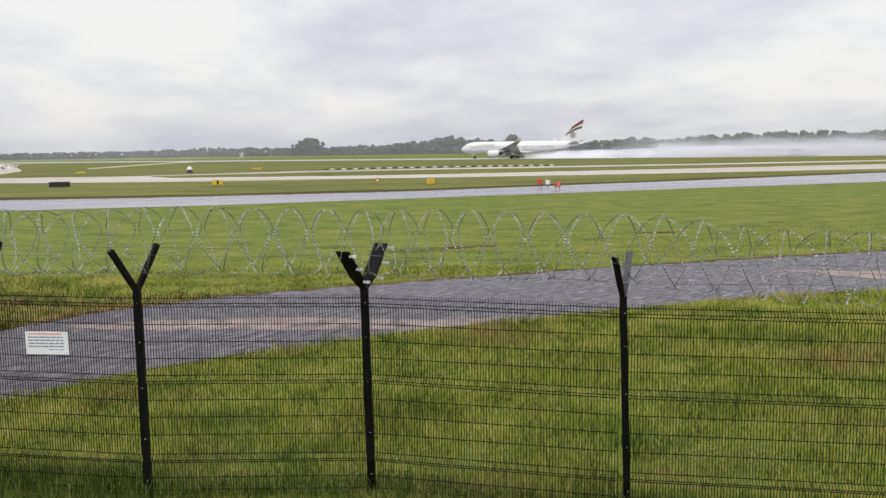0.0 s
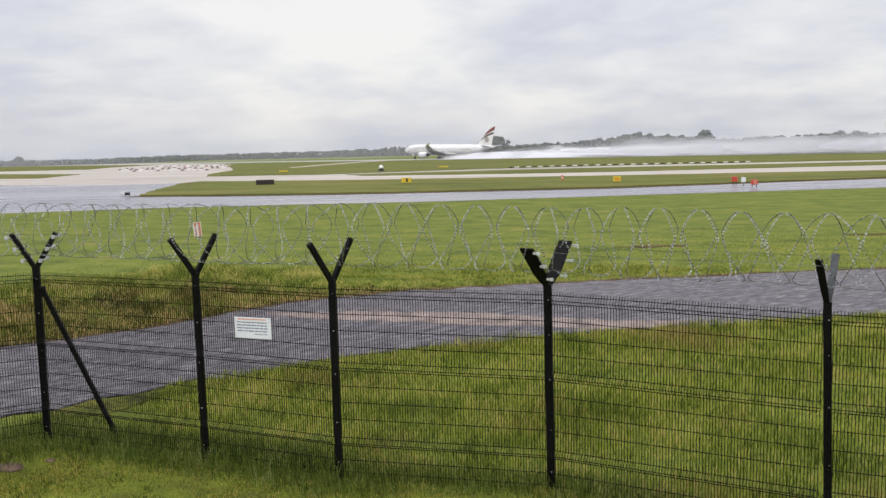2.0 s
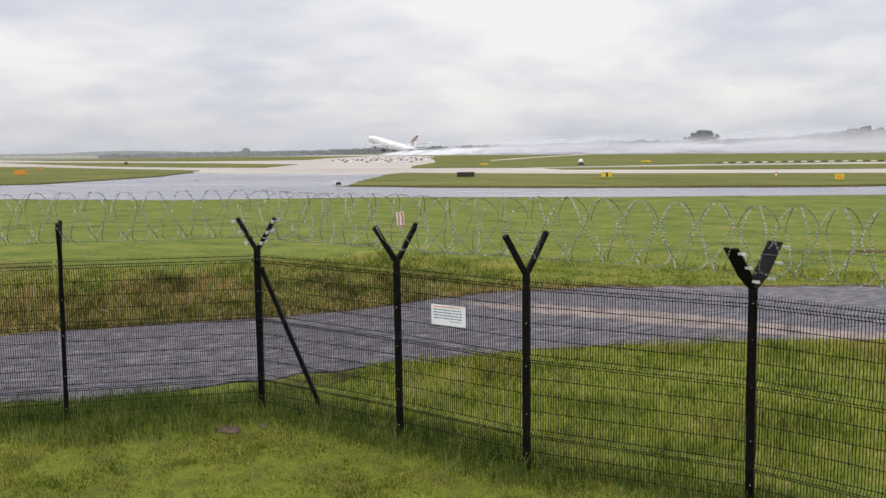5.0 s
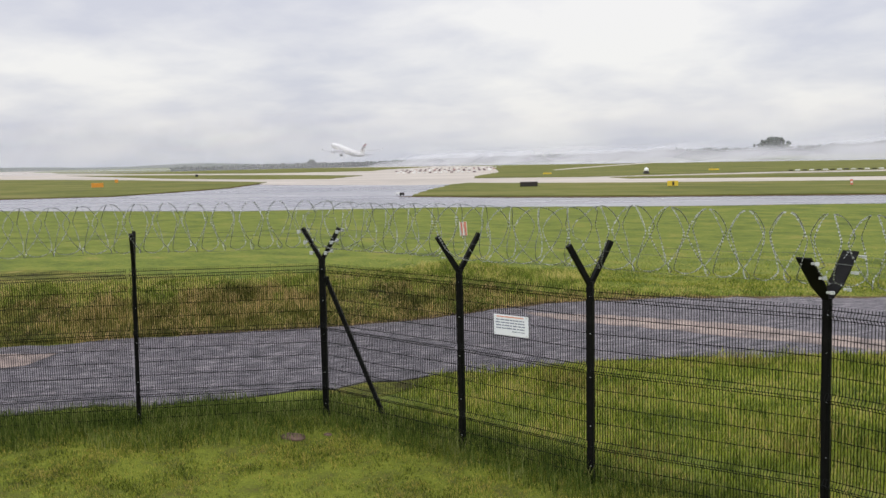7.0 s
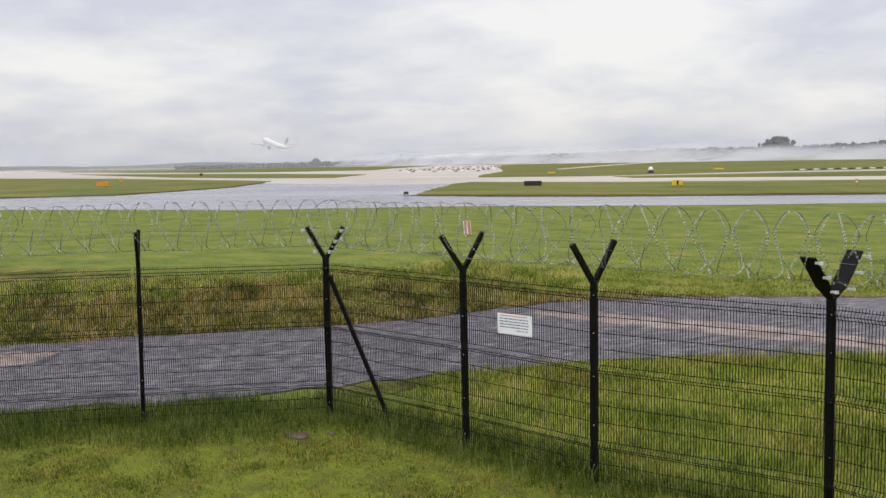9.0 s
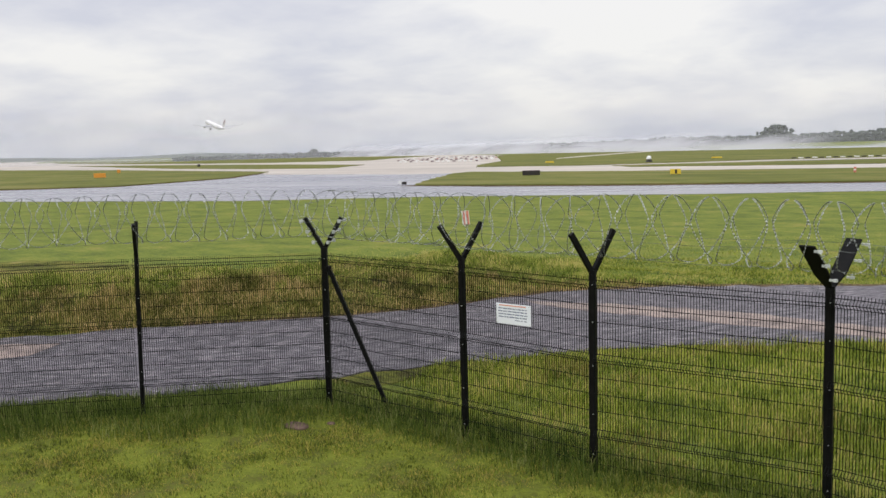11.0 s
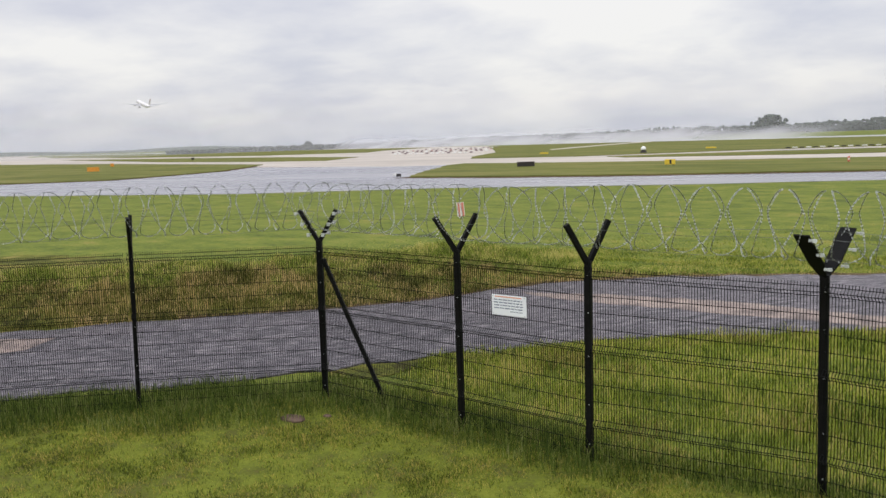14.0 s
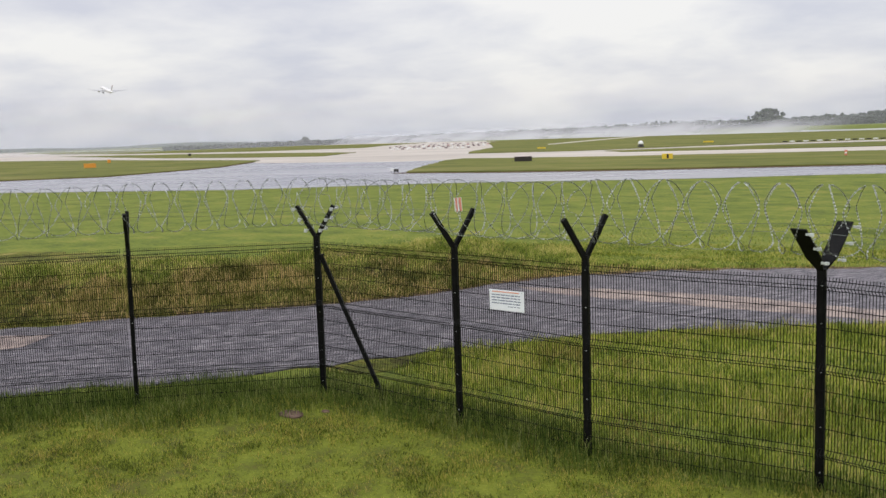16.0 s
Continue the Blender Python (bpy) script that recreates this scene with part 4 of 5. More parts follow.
def blades(name, x, y, h, width, mat, label, seed, lean=0.35, z0=0.0):
    """Bent, tapered grass blades, each its own island."""
    rnd = np.random.RandomState(seed)
    n = len(x)
    a = rnd.uniform(0, 2 * np.pi, n)
    b = rnd.uniform(0, 2 * np.pi, n)
    ln = h * lean * rnd.uniform(0.2, 1.4, n)
    w = width * rnd.uniform(0.6, 1.3, n)
    sx, sy = np.cos(a) * w / 2, np.sin(a) * w / 2
    lx, ly = np.cos(b) * ln, np.sin(b) * ln
    v = np.empty((n, 5, 3))
    v[:, 0] = np.stack([x - sx, y - sy, z0 - 0.02 + np.zeros(n)], 1)
    v[:, 1] = np.stack([x + sx, y + sy, z0 - 0.02 + np.zeros(n)], 1)
    v[:, 2] = np.stack([x + sx * 0.8 + lx * 0.3, y + sy * 0.8 + ly * 0.3, z0 + h * 0.6], 1)
    v[:, 3] = np.stack([x - sx * 0.8 + lx * 0.3, y - sy * 0.8 + ly * 0.3, z0 + h * 0.6], 1)
    v[:, 4] = np.stack([x + lx, y + ly, z0 + h], 1)
    k = np.arange(n)[:, None] * 5
    loops = np.concatenate([k + np.array([0, 1, 2, 3]), k + np.array([3, 2, 4])], 1).ravel()
    starts = (np.arange(n)[:, None] * 7 + np.array([0, 4])).ravel()
    me = bpy.data.meshes.new(name)
    me.vertices.add(n * 5)
    me.vertices.foreach_set("co", v.ravel())
    me.loops.add(len(loops))
    me.loops.foreach_set("vertex_index", loops)
    me.polygons.add(n * 2)
    me.polygons.foreach_set("loop_start", starts)
    me.update(calc_edges=True)
    me.materials.append(mat)
    return tagged(new(name, me), label=label, category="grass", kind="stuff")


FENCE_LINE = [POSTS[k][0] for k in ORDER]
INNER = [(-16, 3.6)] + FENCE_LINE + [(9, 7.6), (9, 3), (-16, -2)]
ROAD_POLY = ROAD_FAR + ROAD_NEAR


def scatter(n, x0, x1, y0, y1, seed):
    r = np.random.RandomState(seed)
    return r.uniform(x0, x1, n), r.uniform(y0, y1, n), r


# short mown lawn inside the fence
x, y, r = scatter(300000, -13.5, 5.5, 4.5, 10.2, 1)
ok = inside(INNER, x, y)
x, y = x[ok], y[ok]
p = patches(x, y, 0.9, 3.0)
dens = (np.hypot(x + 7.82, y - 8.62) > 0.24) & (r.uniform(0, 1, len(x)) < np.clip(0.75 + 0.9 * p, 0.15, 1))
for px, py, size in BARE:
    dens &= (np.hypot((x - px) / 1.5, (y - py) / 0.7) > size * r.uniform(0.5, 1.5, len(x))) | (r.uniform(0, 1, len(x)) < 0.3)
x, y, p = x[dens], y[dens], p[dens]
q = patches(x, y, 5.0, 4.4)
blades("lawn", x, y, r.uniform(0.025, 0.065, len(x)) * (1 + 0.5 * p + 0.9 * q), 0.008, BLADE_LAWN, "short bright green mown grass with thin brown patches", 1, 0.7)

# uncut tufts along both sides of the fence
x, y, r = scatter(190000, -14, 6.5, 3.5, 12.5, 2)
d = line_distance(FENCE_LINE, x, y)
p = patches(x, y, 0.7, 8.0)
reach = np.interp(x, [-7.8, -7.4, -3.5, -1.5], [1.0, 0.68, 0.62, 0.34]) * (1 + 0.5 * p)
ok = (d < reach) & ~inside(ROAD_POLY, x, y) & (r.uniform(0, 1, len(x)) < 1.1 - d / reach * 0.7)
x, y, d, p = x[ok], y[ok], d[ok], p[ok]
blades("long_grass", x, y, r.uniform(0.12, 0.36, len(x)) * (1 + 0.7 * p) * (1.1 - 0.45 * np.minimum(d, 0.7) / 0.7) * np.interp(x, [-3.5, -1.5], [1.0, 0.6]), 0.008, BLADE_LONG, "long dark green uncut grass along the fence foot", 2, 0.5)

# meadow grass between the fence and the road
x, y, r = scatter(215000, -7.7, 16, 8.3, 23, 3)
ok = ~inside(ROAD_POLY, x, y) & ~inside(INNER, x, y) & (y < 23) & (inside([(-9.2, 10.6)] + ROAD_NEAR[::-1][4:13] + [(30, 20), (30, 5), (-2, 8)], x, y))
x, y = x[ok], y[ok]
p = patches(x, y, 0.45, 5.0)
mh = r.uniform(0.08, 0.26, len(x)) * (1 + 0.8 * p + 0.7 * patches(x, y, 1.8, 9.0))
straw = patches(x, y, 0.5, 12.0) + 0.5 * patches(x, y, 1.6, 3.3) + r.uniform(-0.35, 0.35, len(x)) > 0.50
blades("meadow_grass", x[~straw], y[~straw], mh[~straw] * 0.72, 0.011, BLADE_MEADOW, "tall green meadow grass beyond the fence", 3, 0.45)
blades("straw_grass", x[straw], y[straw], mh[straw] * 0.75, 0.010, BLADE_STRAW, "straw-coloured seeding grass in the meadow", 6, 0.55)

# the verge beyond the road swells into a low uneven bank
def far_side(x, y):
    return ~inside(ROAD_POLY, x, y) & inside(ROAD_FAR + [(60, 60), (-20, 60), (-50, 30)], x, y)


def ease(v):
    v = np.clip(v, 0, 1)
    return v * v * (3 - 2 * v)


def bank_height(x, y):
    d = line_distance(ROAD_FAR, x, y)
    amp = np.interp(x, [-34, -17, -12, -9, -5, 2], [0.62, 0.58, 0.46, 0.22, 0.07, 0.0])
    lumps = 0.30 * patches(x, y, 0.55, 21.0) + 0.20 * patches(x, y, 1.5, 22.0) + 0.10 * patches(x, y, 3.4, 23.0)
    back = np.interp(x, [-14, -9, -4], [4.5, 2.2, 0.8])
    return amp * ease((d - 0.15) / 1.9) * (1 - ease((d - back) / (0.9 * back))) * (1 + lumps) + amp * 0.35 * lumps * ease(d / 0.8) * (1 - ease((d - back) / back))


def verge_bank():
    nx, ny, step = 118, 104, 0.32
    gx, gy = np.meshgrid(-36 + np.arange(nx) * step, -6 + np.arange(ny) * step)
    gx, gy = gx.ravel(), gy.ravel()
    side = far_side(gx, gy)
    h = np.where(side, bank_height(gx, gy), -0.1)
    g = Geo()
    g.v = [(float(a), float(b), float(c) if c > 0.012 else -0.08) for a, b, c in zip(gx, gy, h)]
    for j in range(ny - 1):
        for i in range(nx - 1):
            k = j * nx + i
            quad = (k, k + 1, k + nx + 1, k + nx)
            if sum(h[q] > 0.012 for q in quad) >= 1:
                g.f.append(quad)
    me = g.mesh("bank", VERGE, True)
    me.materials.append(GRASS_FIELD)
    for poly in me.polygons:
        c = poly.center
        if c.x + 1.5 * noise.noise(c * 0.6) > -10.8:
            poly.material_index = 1
    tagged(new("bank", me), label="low uneven bank of rough brown and green grass along the road", category="bank", kind="structure")


verge_bank()

# the verge's grass, rough and partly dry near the road edge
x, y, r = scatter(300000, -34, 26, 4, 46, 4)
x2, y2, _ = scatter(330000, -26, 4, 4, 28, 14)
ok = line_distance(ROAD_FAR, x2, y2) < 6.5
x, y = np.concatenate([x, x2[ok]]), np.concatenate([y, y2[ok]])
ok = far_side(x, y)
d = line_distance(ROAD_FAR, x, y)
ok &= r.uniform(0, 1, len(x)) < np.clip(1.2 - d / 11, 0.0, 1)
x, y, d = x[ok], y[ok], d[ok]
p = patches(x, y, 0.35, 6.0)
dry = d < np.interp(x, [-14, -9, -3, 4], [7.0, 2.2, 0.7, 0.5]) * (1 + 0.6 * p)
q = patches(x, y, 1.7, 2.2)
hh = r.uniform(0.03, 0.09, len(x)) * (1 + 0.7 * p + 0.8 * q)
zz = np.maximum(bank_height(x, y), 0.0)
tall = hh * np.interp(x, [-13, -9, -5], [2.5, 1.6, 0.8])
low = dry & (d < np.interp(x, [-14, -9, -3], [2.3, 0.8, 0.4]) * (1 + 0.9 * q))
for name, pick, mat, label in (("verge_grass", low, BLADE_DRY, "rough verge of dry brown straw and grass by the road"), ("bank_grass", dry & ~low, BLADE_BANK, "tufted green and straw-coloured grass on the bank")):
    blades(name, x[pick], y[pick], tall[pick], 0.014, mat, label, 4, 0.75, zz[pick])
blades("field_grass", x[~dry], y[~dry], hh[~dry] * 0.8, 0.014, BLADE_FIELD, "bright green uncut field grass", 5, 0.5, zz[~dry])


# ---------------- airliner ----------------
def ring(y, r, zc, n=24, squash=1.0):
    return [(r * math.cos(w), y, zc + r * squash * math.sin(w)) for w in (2 * math.pi * j / n for j in range(n))]


def aerofoil(le, te, thick, axis):
    """Closed section from leading to trailing edge; axis: direction of the thickness."""
    le, te, axis = Vector(le), Vector(te), Vector(axis).normalized()
    c = (te - le).length
    out = []
    for f, t in ((0, 0), (0.08, 0.55), (0.3, 1), (0.65, 0.6), (1, 0.04)):
        out.append(le.lerp(te, f) + axis * (t * thick * c / 2))
    for f, t in ((0.65, 0.45), (0.3, 0.8), (0.08, 0.45)):
        out.append(le.lerp(te, f) - axis * (t * thick * c / 2))
    return out


def airliner():
    """Wide-body twin-jet, 58.8 m long; its nose points to +y and the main wheels touch the ground at the origin."""
    t = thing("airliner", on_m(0), "white twin-engine wide-body airliner with red and charcoal tail bands, wheels down", "airplane")
    secs = [(28.9, 0.12, 4.35), (28.5, 0.75, 4.42), (27.6, 1.4, 4.58), (26.2, 2.05, 4.8), (24.4, 2.52, 4.95), (22, 2.78, 5.0), (19, 2.82, 5.02), (10, 2.82, 5.02), (0, 2.82, 5.02), (-9, 2.82, 5.02),
            (-13, 2.68, 5.15), (-17, 2.35, 5.42), (-21, 1.85, 5.8), (-25, 1.2, 6.25), (-28, 0.68, 6.55), (-29.9, 0.3, 6.7)]
    body = part("fuselage", Geo().rings([ring(*s) for s in secs]), PLANE_WHITE, t, smooth=True)
    for sgn in (-1, 1):
        g = Geo()
        for k in range(54):
            yy = 22.5 - k * 0.74
            if 7.0 < yy < 7.9 or -9 < yy < -8.2:
                continue
            g.box(sgn * 2.80, yy, 5.35, 0.07, 0.26, 0.36)
        w = part("cabin_windows", g, GLASS_DARK, body, "row of small dark cabin windows", kind="stuff")
        for yy in (23.6, 8.6, -14.2):
            rr = 2.8 if yy > -10 else 2.62
            part("cabin_door", Geo().box(sgn * (rr - 0.035), yy, 5.2, 0.09, 0.95, 1.9, bevel=0.03), PLANE_PALE, body, "pale grey door outline")
        gs = Geo().rings([[(sgn * 0.1, 27.55, 5.75), (sgn * 1.62, 26.35, 5.72), (sgn * 2.12, 25.2, 5.75), (sgn * 2.0, 25.25, 6.25), (sgn * 1.5, 26.2, 6.3), (sgn * 0.1, 27.1, 6.38)],
                          [(sgn * 0.1, 27.25, 5.75), (sgn * 1.3, 26.2, 5.72), (sgn * 1.75, 25.2, 5.75), (sgn * 1.7, 25.25, 6.2), (sgn * 1.2, 26.1, 6.2), (sgn * 0.1, 26.8, 6.2)]])
        part("windscreen", gs, GLASS_DARK, body, "dark cockpit windows")
        part("title_bar", Geo().box(sgn * 2.72, 15.5, 6.15, 0.12, 8.5, 0.9), PLANE_PALE, body, "pale bar in place of the airline's name")
    # belly fairing
    fair = [ring(8.5, 0.9, 2.9, 16, 0.5), ring(6, 2.3, 2.9, 16, 0.42), ring(0, 2.75, 2.9, 16, 0.42), ring(-6, 2.3, 2.95, 16, 0.42), ring(-9, 0.8, 3.0, 16, 0.5)]
    part("belly_fairing", Geo().rings(fair), PLANE_WHITE, t, smooth=True)
    for sgn in (-1, 1):
        up = (0, 0, 1)
        g = Geo().rings([aerofoil((sgn * 1.5, 12.2, 3.5), (sgn * 1.5, 0.4, 3.3), 0.13, up), aerofoil((sgn * 2.8, 11.4, 3.6), (sgn * 2.8, 0.2, 3.4), 0.13, up),
                         aerofoil((sgn * 9.6, 6.8, 4.25), (sgn * 9.6, -0.7, 4.15), 0.115, up), aerofoil((sgn * 19.5, 0.3, 5.5), (sgn * 19.5, -4.2, 5.45), 0.1, up),
                         aerofoil((sgn * 29.2, -6.3, 7.3), (sgn * 29.2, -8.9, 7.25), 0.09, up)])
        wing = part("wing", g, PLANE_GREY, t, "swept grey wing", smooth=True)
        side = (1, 0, 0)
        part("winglet", Geo().rings([aerofoil((sgn * 29.2, -6.3, 7.3), (sgn * 29.2, -8.9, 7.25), 0.08, (sgn * 0.7, 0, -0.7)), aerofoil((sgn * 29.9, -7.7, 8.0), (sgn * 29.9, -9.4, 8.0), 0.08, side),
                                     aerofoil((sgn * 30.2, -8.9, 9.2), (sgn * 30.2, -9.9, 9.2), 0.08, side)]), PLANE_WHITE, wing)
        for xx, yy, zz in ((8.2, 0.1, 3.75), (13.5, -2.4, 4.4), (19.0, -4.3, 5.1)):
            part("flap_fairing", Geo().rings([ring(yy + 3.0, 0.08, zz, 8), ring(yy + 1.8, 0.32, zz - 0.1, 8), ring(yy, 0.36, zz - 0.2, 8), ring(yy - 1.8, 0.08, zz - 0.3, 8)]), PLANE_WHITE, wing).location.x = sgn * xx
        # flaps set for take-off
        part("flap", Geo().rings([aerofoil((sgn * 3.0, 0.5, 3.35), (sgn * 3.0, -1.6, 2.85), 0.12, up), aerofoil((sgn * 9.6, -0.5, 4.1), (sgn * 9.6, -2.3, 3.7), 0.12, up), aerofoil((sgn * 20.5, -4.4, 5.5), (sgn * 20.5, -5.7, 5.25), 0.1, up)]), PLANE_GREY, wing)
        n = part("engine", Geo().rings([ring(8.9, 1.22, 2.3), ring(9.15, 1.36, 2.3), ring(8.8, 1.5, 2.3), ring(7.2, 1.63, 2.3), ring(5.2, 1.55, 2.32), ring(3.9, 1.22, 2.36), ring(3.88, 0.8, 2.36)]), PLANE_WHITE, t, "white engine nacelle", smooth=True)
        n.location = (sgn * 9.4, 3.0, 0)
        part("intake", Geo().rings([ring(8.6, 1.2, 2.3), ring(8.55, 0.05, 2.3)]), PLANE_DARK, n, "dark engine intake")
        part("exhaust_cone", Geo().rings([ring(4.2, 0.85, 2.36), ring(3.0, 0.62, 2.38), ring(1.9, 0.12, 2.4)]), PLANE_DARK, n, "dark exhaust cone")
        part("pylon", Geo().rings([[(-0.22, 7.2, 3.75), (0.22, 7.2, 3.75), (0.22, 1.2, 4.2), (-0.22, 1.2, 4.2)], [(-0.2, 7.6, 3.6), (0.2, 7.6, 3.6), (0.2, 1.5, 3.1), (-0.2, 1.5, 3.1)]]), PLANE_WHITE, n)
        part("tailplane", Geo().rings([aerofoil((sgn * 0.6, -22.4, 6.45), (sgn * 0.6, -27.9, 6.45), 0.1, up), aerofoil((sgn * 9.7, -27.0, 7.35), (sgn * 9.7, -29.2, 7.35), 0.09, up)]), PLANE_GREY, t, "grey tailplane", smooth=True)
        # main bogie
        gear = part("main_gear", Geo().tube([(0, 0.4, 3.6), (0, 0, 0.8)], [0.24, 0.2], 10).tube([(0, 1.0, 0.72), (0, -1.0, 0.72)], 0.17, 8).tube([(0, 0.1, 2.3), (-sgn * 1.3, 0.2, 3.3)], 0.1, 6), PLANE_DARK, t, "dark main landing gear leg")
        gear.location = (sgn * 5.3, 1.2, 0)
        part("gear_door", Geo().box(sgn * 0.75, 0.3, 2.5, 0.08, 1.9, 1.7, bevel=0.02), PLANE_WHITE, gear)
        for wy in (-1.0, 1.0):
            for wx in (-0.7, 0.7):
                part("wheel", Geo().rings([[(wx + o, wy + r * math.cos(w), 0.69 + r * math.sin(w)) for w in (2 * math.pi * j / 18 for j in range(18))] for o, r in ((-0.26, 0.45), (-0.22, 0.64), (-0.1, 0.69), (0.1, 0.69), (0.22, 0.64), (0.26, 0.45))]), RUBBER, gear)
    ng = part("nose_gear", Geo().tube([(0, 22.3, 3.0), (0, 22.1, 0.55)], [0.16, 0.13], 8), PLANE_DARK, t, "dark nose landing gear leg")
    for wx in (-0.36, 0.36):
        part("wheel", Geo().rings([[(wx + o, 22.1 + r * math.cos(w), 0.53 + r * math.sin(w)) for w in (2 * math.pi * j / 16 for j in range(16))] for o, r in ((-0.18, 0.3), (-0.14, 0.5), (0.14, 0.5), (0.18, 0.3))]), RUBBER, ng)
    for wx in (-0.75, 0.75):
        part("gear_door", Geo().box(wx, 22.6, 2.2, 0.05, 2.0, 0.9), PLANE_WHITE, ng)
    # fin, in bands of paint
    side = (1, 0, 0)

    def fin(f):
        le = Vector((0, -18.6, 7.2)).lerp(Vector((0, -27.0, 17.0)), f)
        te = Vector((0, -27.6, 7.0)).lerp(Vector((0, -29.9, 17.0)), f)
        return le, te

    fin_root = part("fin", Geo().rings([aerofoil(*fin(f), 0.1 - 0.02 * f, side) for f in (-0.05, 0.35, 0.7, 1.0)]), PLANE_WHITE, t, "white fin with swept red and charcoal bands")

    def swoosh(low, high, mat, label):
        """A painted band that sweeps up from the leading edge and levels out to the trailing edge."""
        for sgn in (-1, 1):
            g, n = Geo(), 12
            for i in range(n + 1):
                u = i / n
                for base in (low, high):
                    f = base - 0.30 * (1 - u) ** 2.2
                    if base == low:
                        f += 0.05 * u
                    le, te = fin(min(f, 0.995))
                    p = le.lerp(te, 0.03 + 0.95 * u)
                    c = (te - le).length
                    half = (0.1 - 0.02 * f) * c / 2 * float(np.interp(0.03 + 0.95 * u, (0, 0.08, 0.3, 0.65, 1), (0, 0.55, 1, 0.6, 0.04)))
                    g.v.append((sgn * (half + 0.03), p.y, p.z))
                    g.v.append((sgn * max(half - 0.05, 0.0), p.y, p.z))
            for i in range(n):
                k = i * 4
                g.f += [(k, k + 4, k + 6, k + 2), (k + 1, k + 3, k + 7, k + 5), (k, k + 1, k + 5, k + 4), (k + 2, k + 6, k + 7, k + 3)]
            part("fin_band", g, mat, fin_root, label)

    swoosh(0.76, 1.0, PLANE_RED, "deep red band")
    swoosh(0.56, 0.70, PLANE_BAND, "charcoal band")
    for sgn in (-1, 1):
        g = Geo().rings([[(sgn * 0.40, -24.9 + 1.35 * math.cos(w), 10.3 + 1.5 * math.sin(w)) for w in (2 * math.pi * j / 10 for j in range(10))],
                         [(sgn * 0.2, -24.9 + 1.35 * math.cos(w), 10.3 + 1.5 * math.sin(w)) for w in (2 * math.pi * j / 10 for j in range(10))]])
        part("emblem", g, PLANE_EMBLEM, fin_root, "plain grey-bronze shape")
    return t


# flight: seconds, metres along the runway, height of the wheels, nose-up degrees
FLIGHT = [(0, 0.0, 0.04, 0), (0.5, 34.2, 0.04, 0), (1, 69.9, 0.04, 0), (1.5, 106.1, 0.04, 0.3), (2, 142.3, 0.04, 1.2), (2.5, 178.5, 0.04, 2.8), (3, 214.2, 0.04, 4.8), 
          (3.5, 251.0, 0.06, 6.8), (4, 288.2, 0.83, 8.6), (4.5, 326.5, 1.66, 10), (5, 365.4, 2.69, 11), (6.2, 457.5, 6.83, 12.5), (7.5, 554.8, 11.01, 12.5), (8, 593.1, 13.08, 12.5), 
          (8.5, 632.4, 15.35, 12.5), (9.8, 734.8, 24.84, 12.5), (11, 824.9, 33.74, 12.2), (12, 898.4, 41.4, 12.2), (13, 981.2, 51.75, 12.2), (14, 1059.8, 63.13, 12.2), (15.2, 1150.9, 76.59, 12.2), 
          (16, 1215.1, 86.94, 12.2)]


def on_m(i):
    t, s, z, pitch = FLIGHT[i]
    p = on_runway(s, 0, z)
    return pose(p.x, p.y, p.z, pitch, 0, 68)


PLANE = airliner()


# ---------------- wheel and jet spray ----------------
def spray_bank(length, height, depth, mat, seed, label, layers=1):
    """A low arching bank of spray with a wavering front and two sheets of droplets."""
    ob = new("spray_bank")
    tagged(ob, label=label, category="water spray", group="spray behind the airliner")
    for layer in range(layers):
        g = Geo()
        nx, nz = 14, 7
        for i in range(nx + 1):
            for j in range(nz + 1):
                u, w = i / nx, j / nz
                a = radians(10 + 75 * w)
                wav = noise.noise(Vector((u * 3 + seed, w * 2, layer * 5.0)))
                hh = height * (1 - 0.25 * layer) * (0.85 + 0.3 * noise.noise(Vector((u * 2.2, seed, 3.0))))
                g.v.append((length * (u - 0.5), depth * math.cos(a) * (1 - 0.5 * layer) + wav * depth * 0.2, hh * math.sin(a) * (0.15 + 0.85 * w)))
        for i in range(nx):
            for j in range(nz):
                k = i * (nz + 1) + j
                g.f.append((k, k + nz + 1, k + nz + 2, k + 1))
        part("droplet_sheet", g, mat, ob, smooth=True)
    return ob


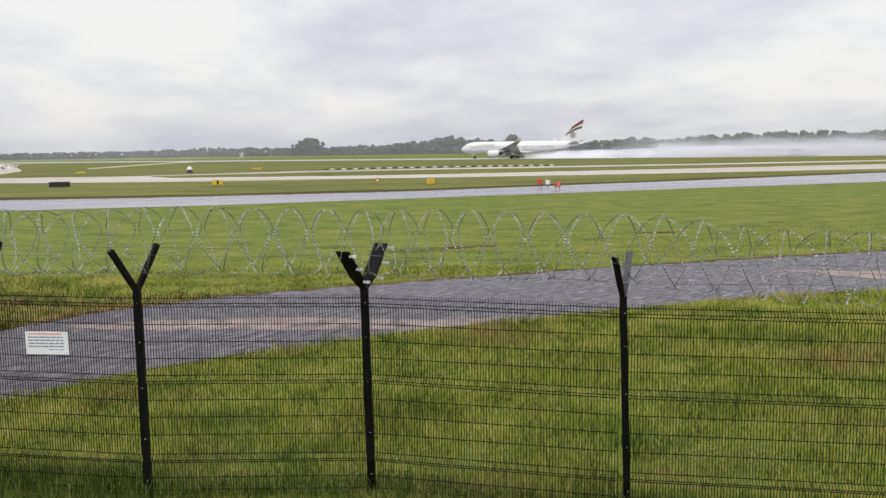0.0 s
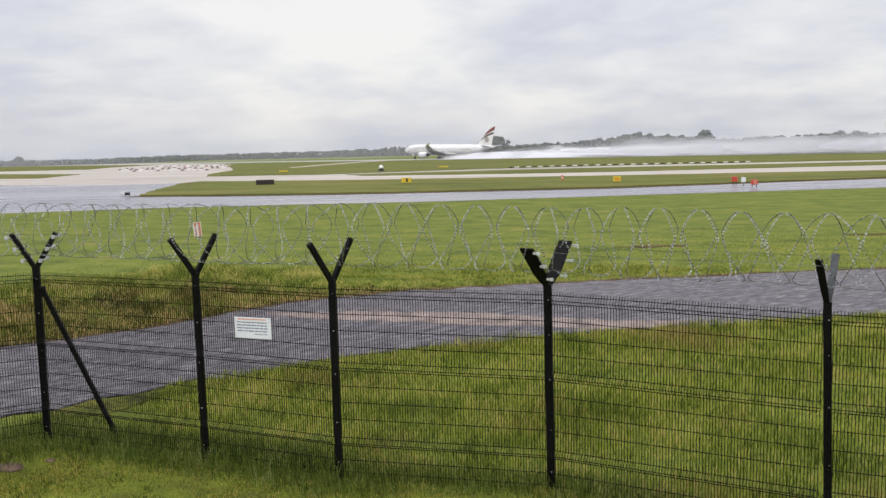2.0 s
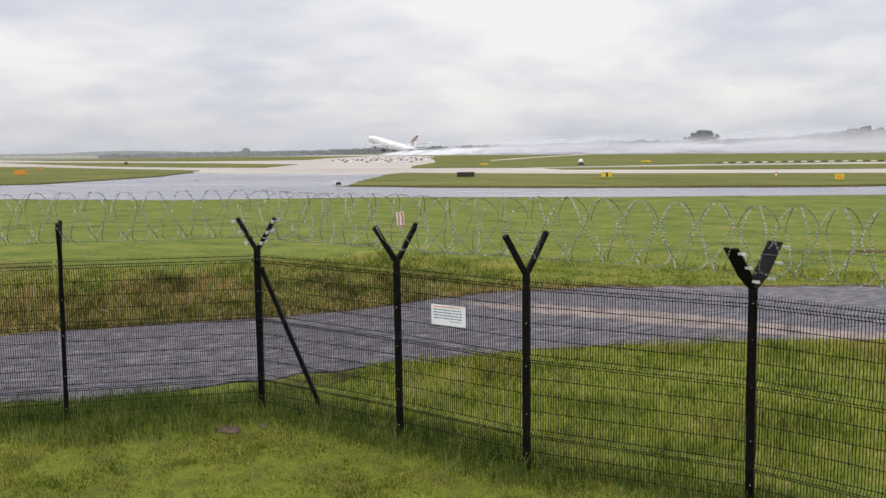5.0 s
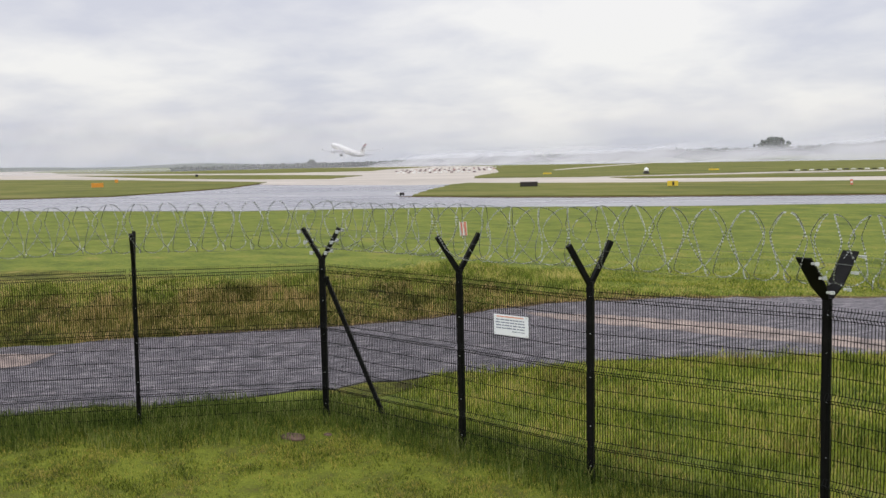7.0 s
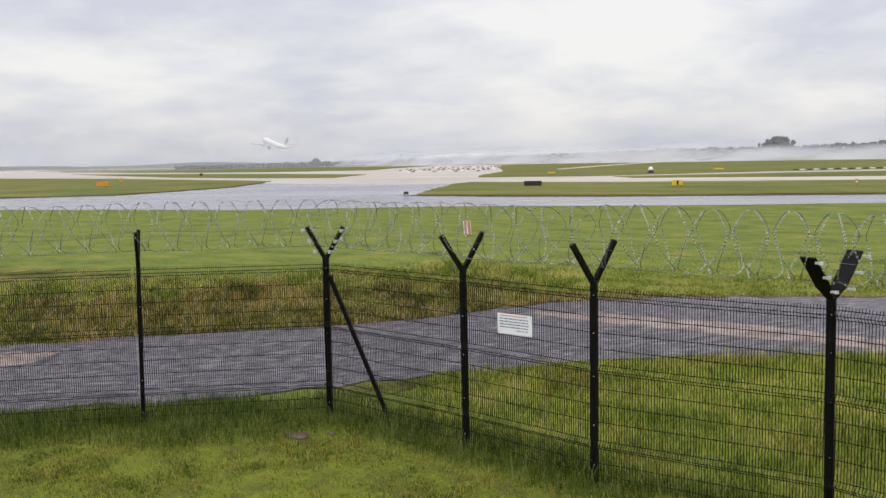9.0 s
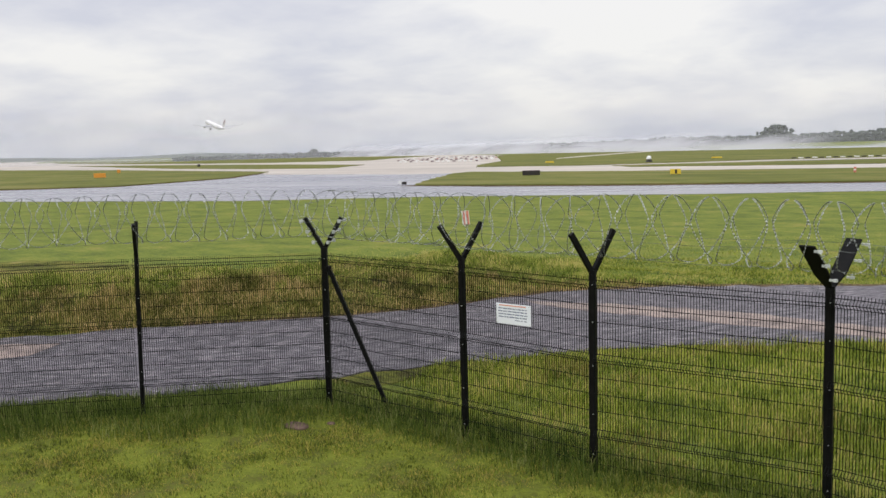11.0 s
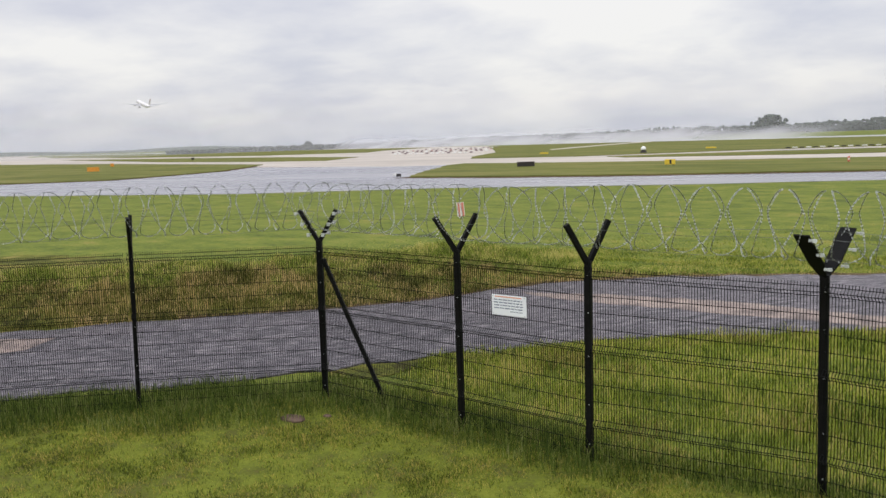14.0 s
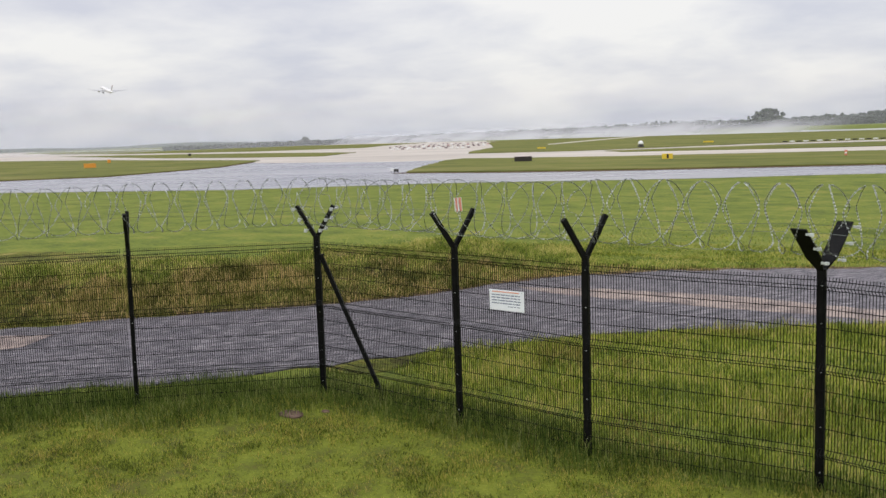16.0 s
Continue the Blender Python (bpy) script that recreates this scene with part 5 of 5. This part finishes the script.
SPRAY = []
for k, s in enumerate(range(-420, 500, 52)):
    thin = spray_bank(150, 12 + 3 * math.sin(k * 2.3), 42, MIST_THIN, k * 1.7, "thin white veil of water spray over the runway")
    SPRAY.append((thin, s, 12 + 3 * math.sin(k * 2.3)))
PLUMES = []
for k, (back, h, ln) in enumerate(((40, 5.0, 80), (92, 6.2, 110), (165, 7.2, 140), (262, 8.0, 180))):
    PLUMES.append((spray_bank(ln, h, 26, MIST_DENSE, 30 + k * 2.1, "dense white spray plume thrown up behind the wheels", 2), back, h))


def along(t):
    for (t0, s0, *_), (t1, s1, *_) in zip(FLIGHT, FLIGHT[1:]):
        if t0 <= t <= t1:
            return s0 + (s1 - s0) * (t - t0) / (t1 - t0)
    return FLIGHT[-1][1]


def passed(s):
    """When the airliner's wheels reach s."""
    if s < 0:
        return s / 66.0
    for (t0, s0, *_), (t1, s1, *_) in zip(FLIGHT, FLIGHT[1:]):
        if s0 <= s <= s1:
            return t0 + (t1 - t0) * (s - s0) / (s1 - s0)
    return 16.0


def motions():
    walk(PLANE, [(FLIGHT[i][0], on_m(i)) for i in range(len(FLIGHT))])
    # veils lift off the runway once the wheels have gone by, drift back slowly and settle
    for ob, s, h in SPRAY:
        t_up = passed(max(s, -400)) + 1.6
        t_end = 9.5 + max(0, s) * 0.03 if s < 120 else 30
        rows = []
        for t in [0.5 * i for i in range(33)]:
            rise = min(1, max(0, (t - t_up + 1.2) / 1.6))
            rise = rise * rise * (3 - 2 * rise)
            fall = min(1, max(0, (t - t_end + 3.5) / 5.0))
            sink = min(0.45, 0.05 * max(0, t - t_up)) if s >= 120 else 0.02 * max(0, t - t_up)
            z = -(h + 1.5) * (1 - rise) - h * 1.1 * fall - h * 0.5 * sink
            drift = -1.6 * max(0, t - t_up)
            p = on_runway(s + drift, 12, z)
            rows.append((t, pose(p.x, p.y, p.z, 0, 0, 158)))
        walk(ob, rows)
    # dense plumes follow the wheels along the runway until the airliner has left it, then settle
    for ob, back, h in PLUMES:
        rows = []
        for t in [0.5 * i for i in range(33)]:
            s = along(min(t, 5.5)) - back + 26 * min(1.5, max(0, t - 5.5))
            fall = min(1, max(0, (t - 5.5) / 3.0))
            p = on_runway(s, 8, -(h + 1.2) * fall)
            rows.append((t, pose(p.x, p.y, p.z, 0, 0, 158)))
        walk(ob, rows)


motions()
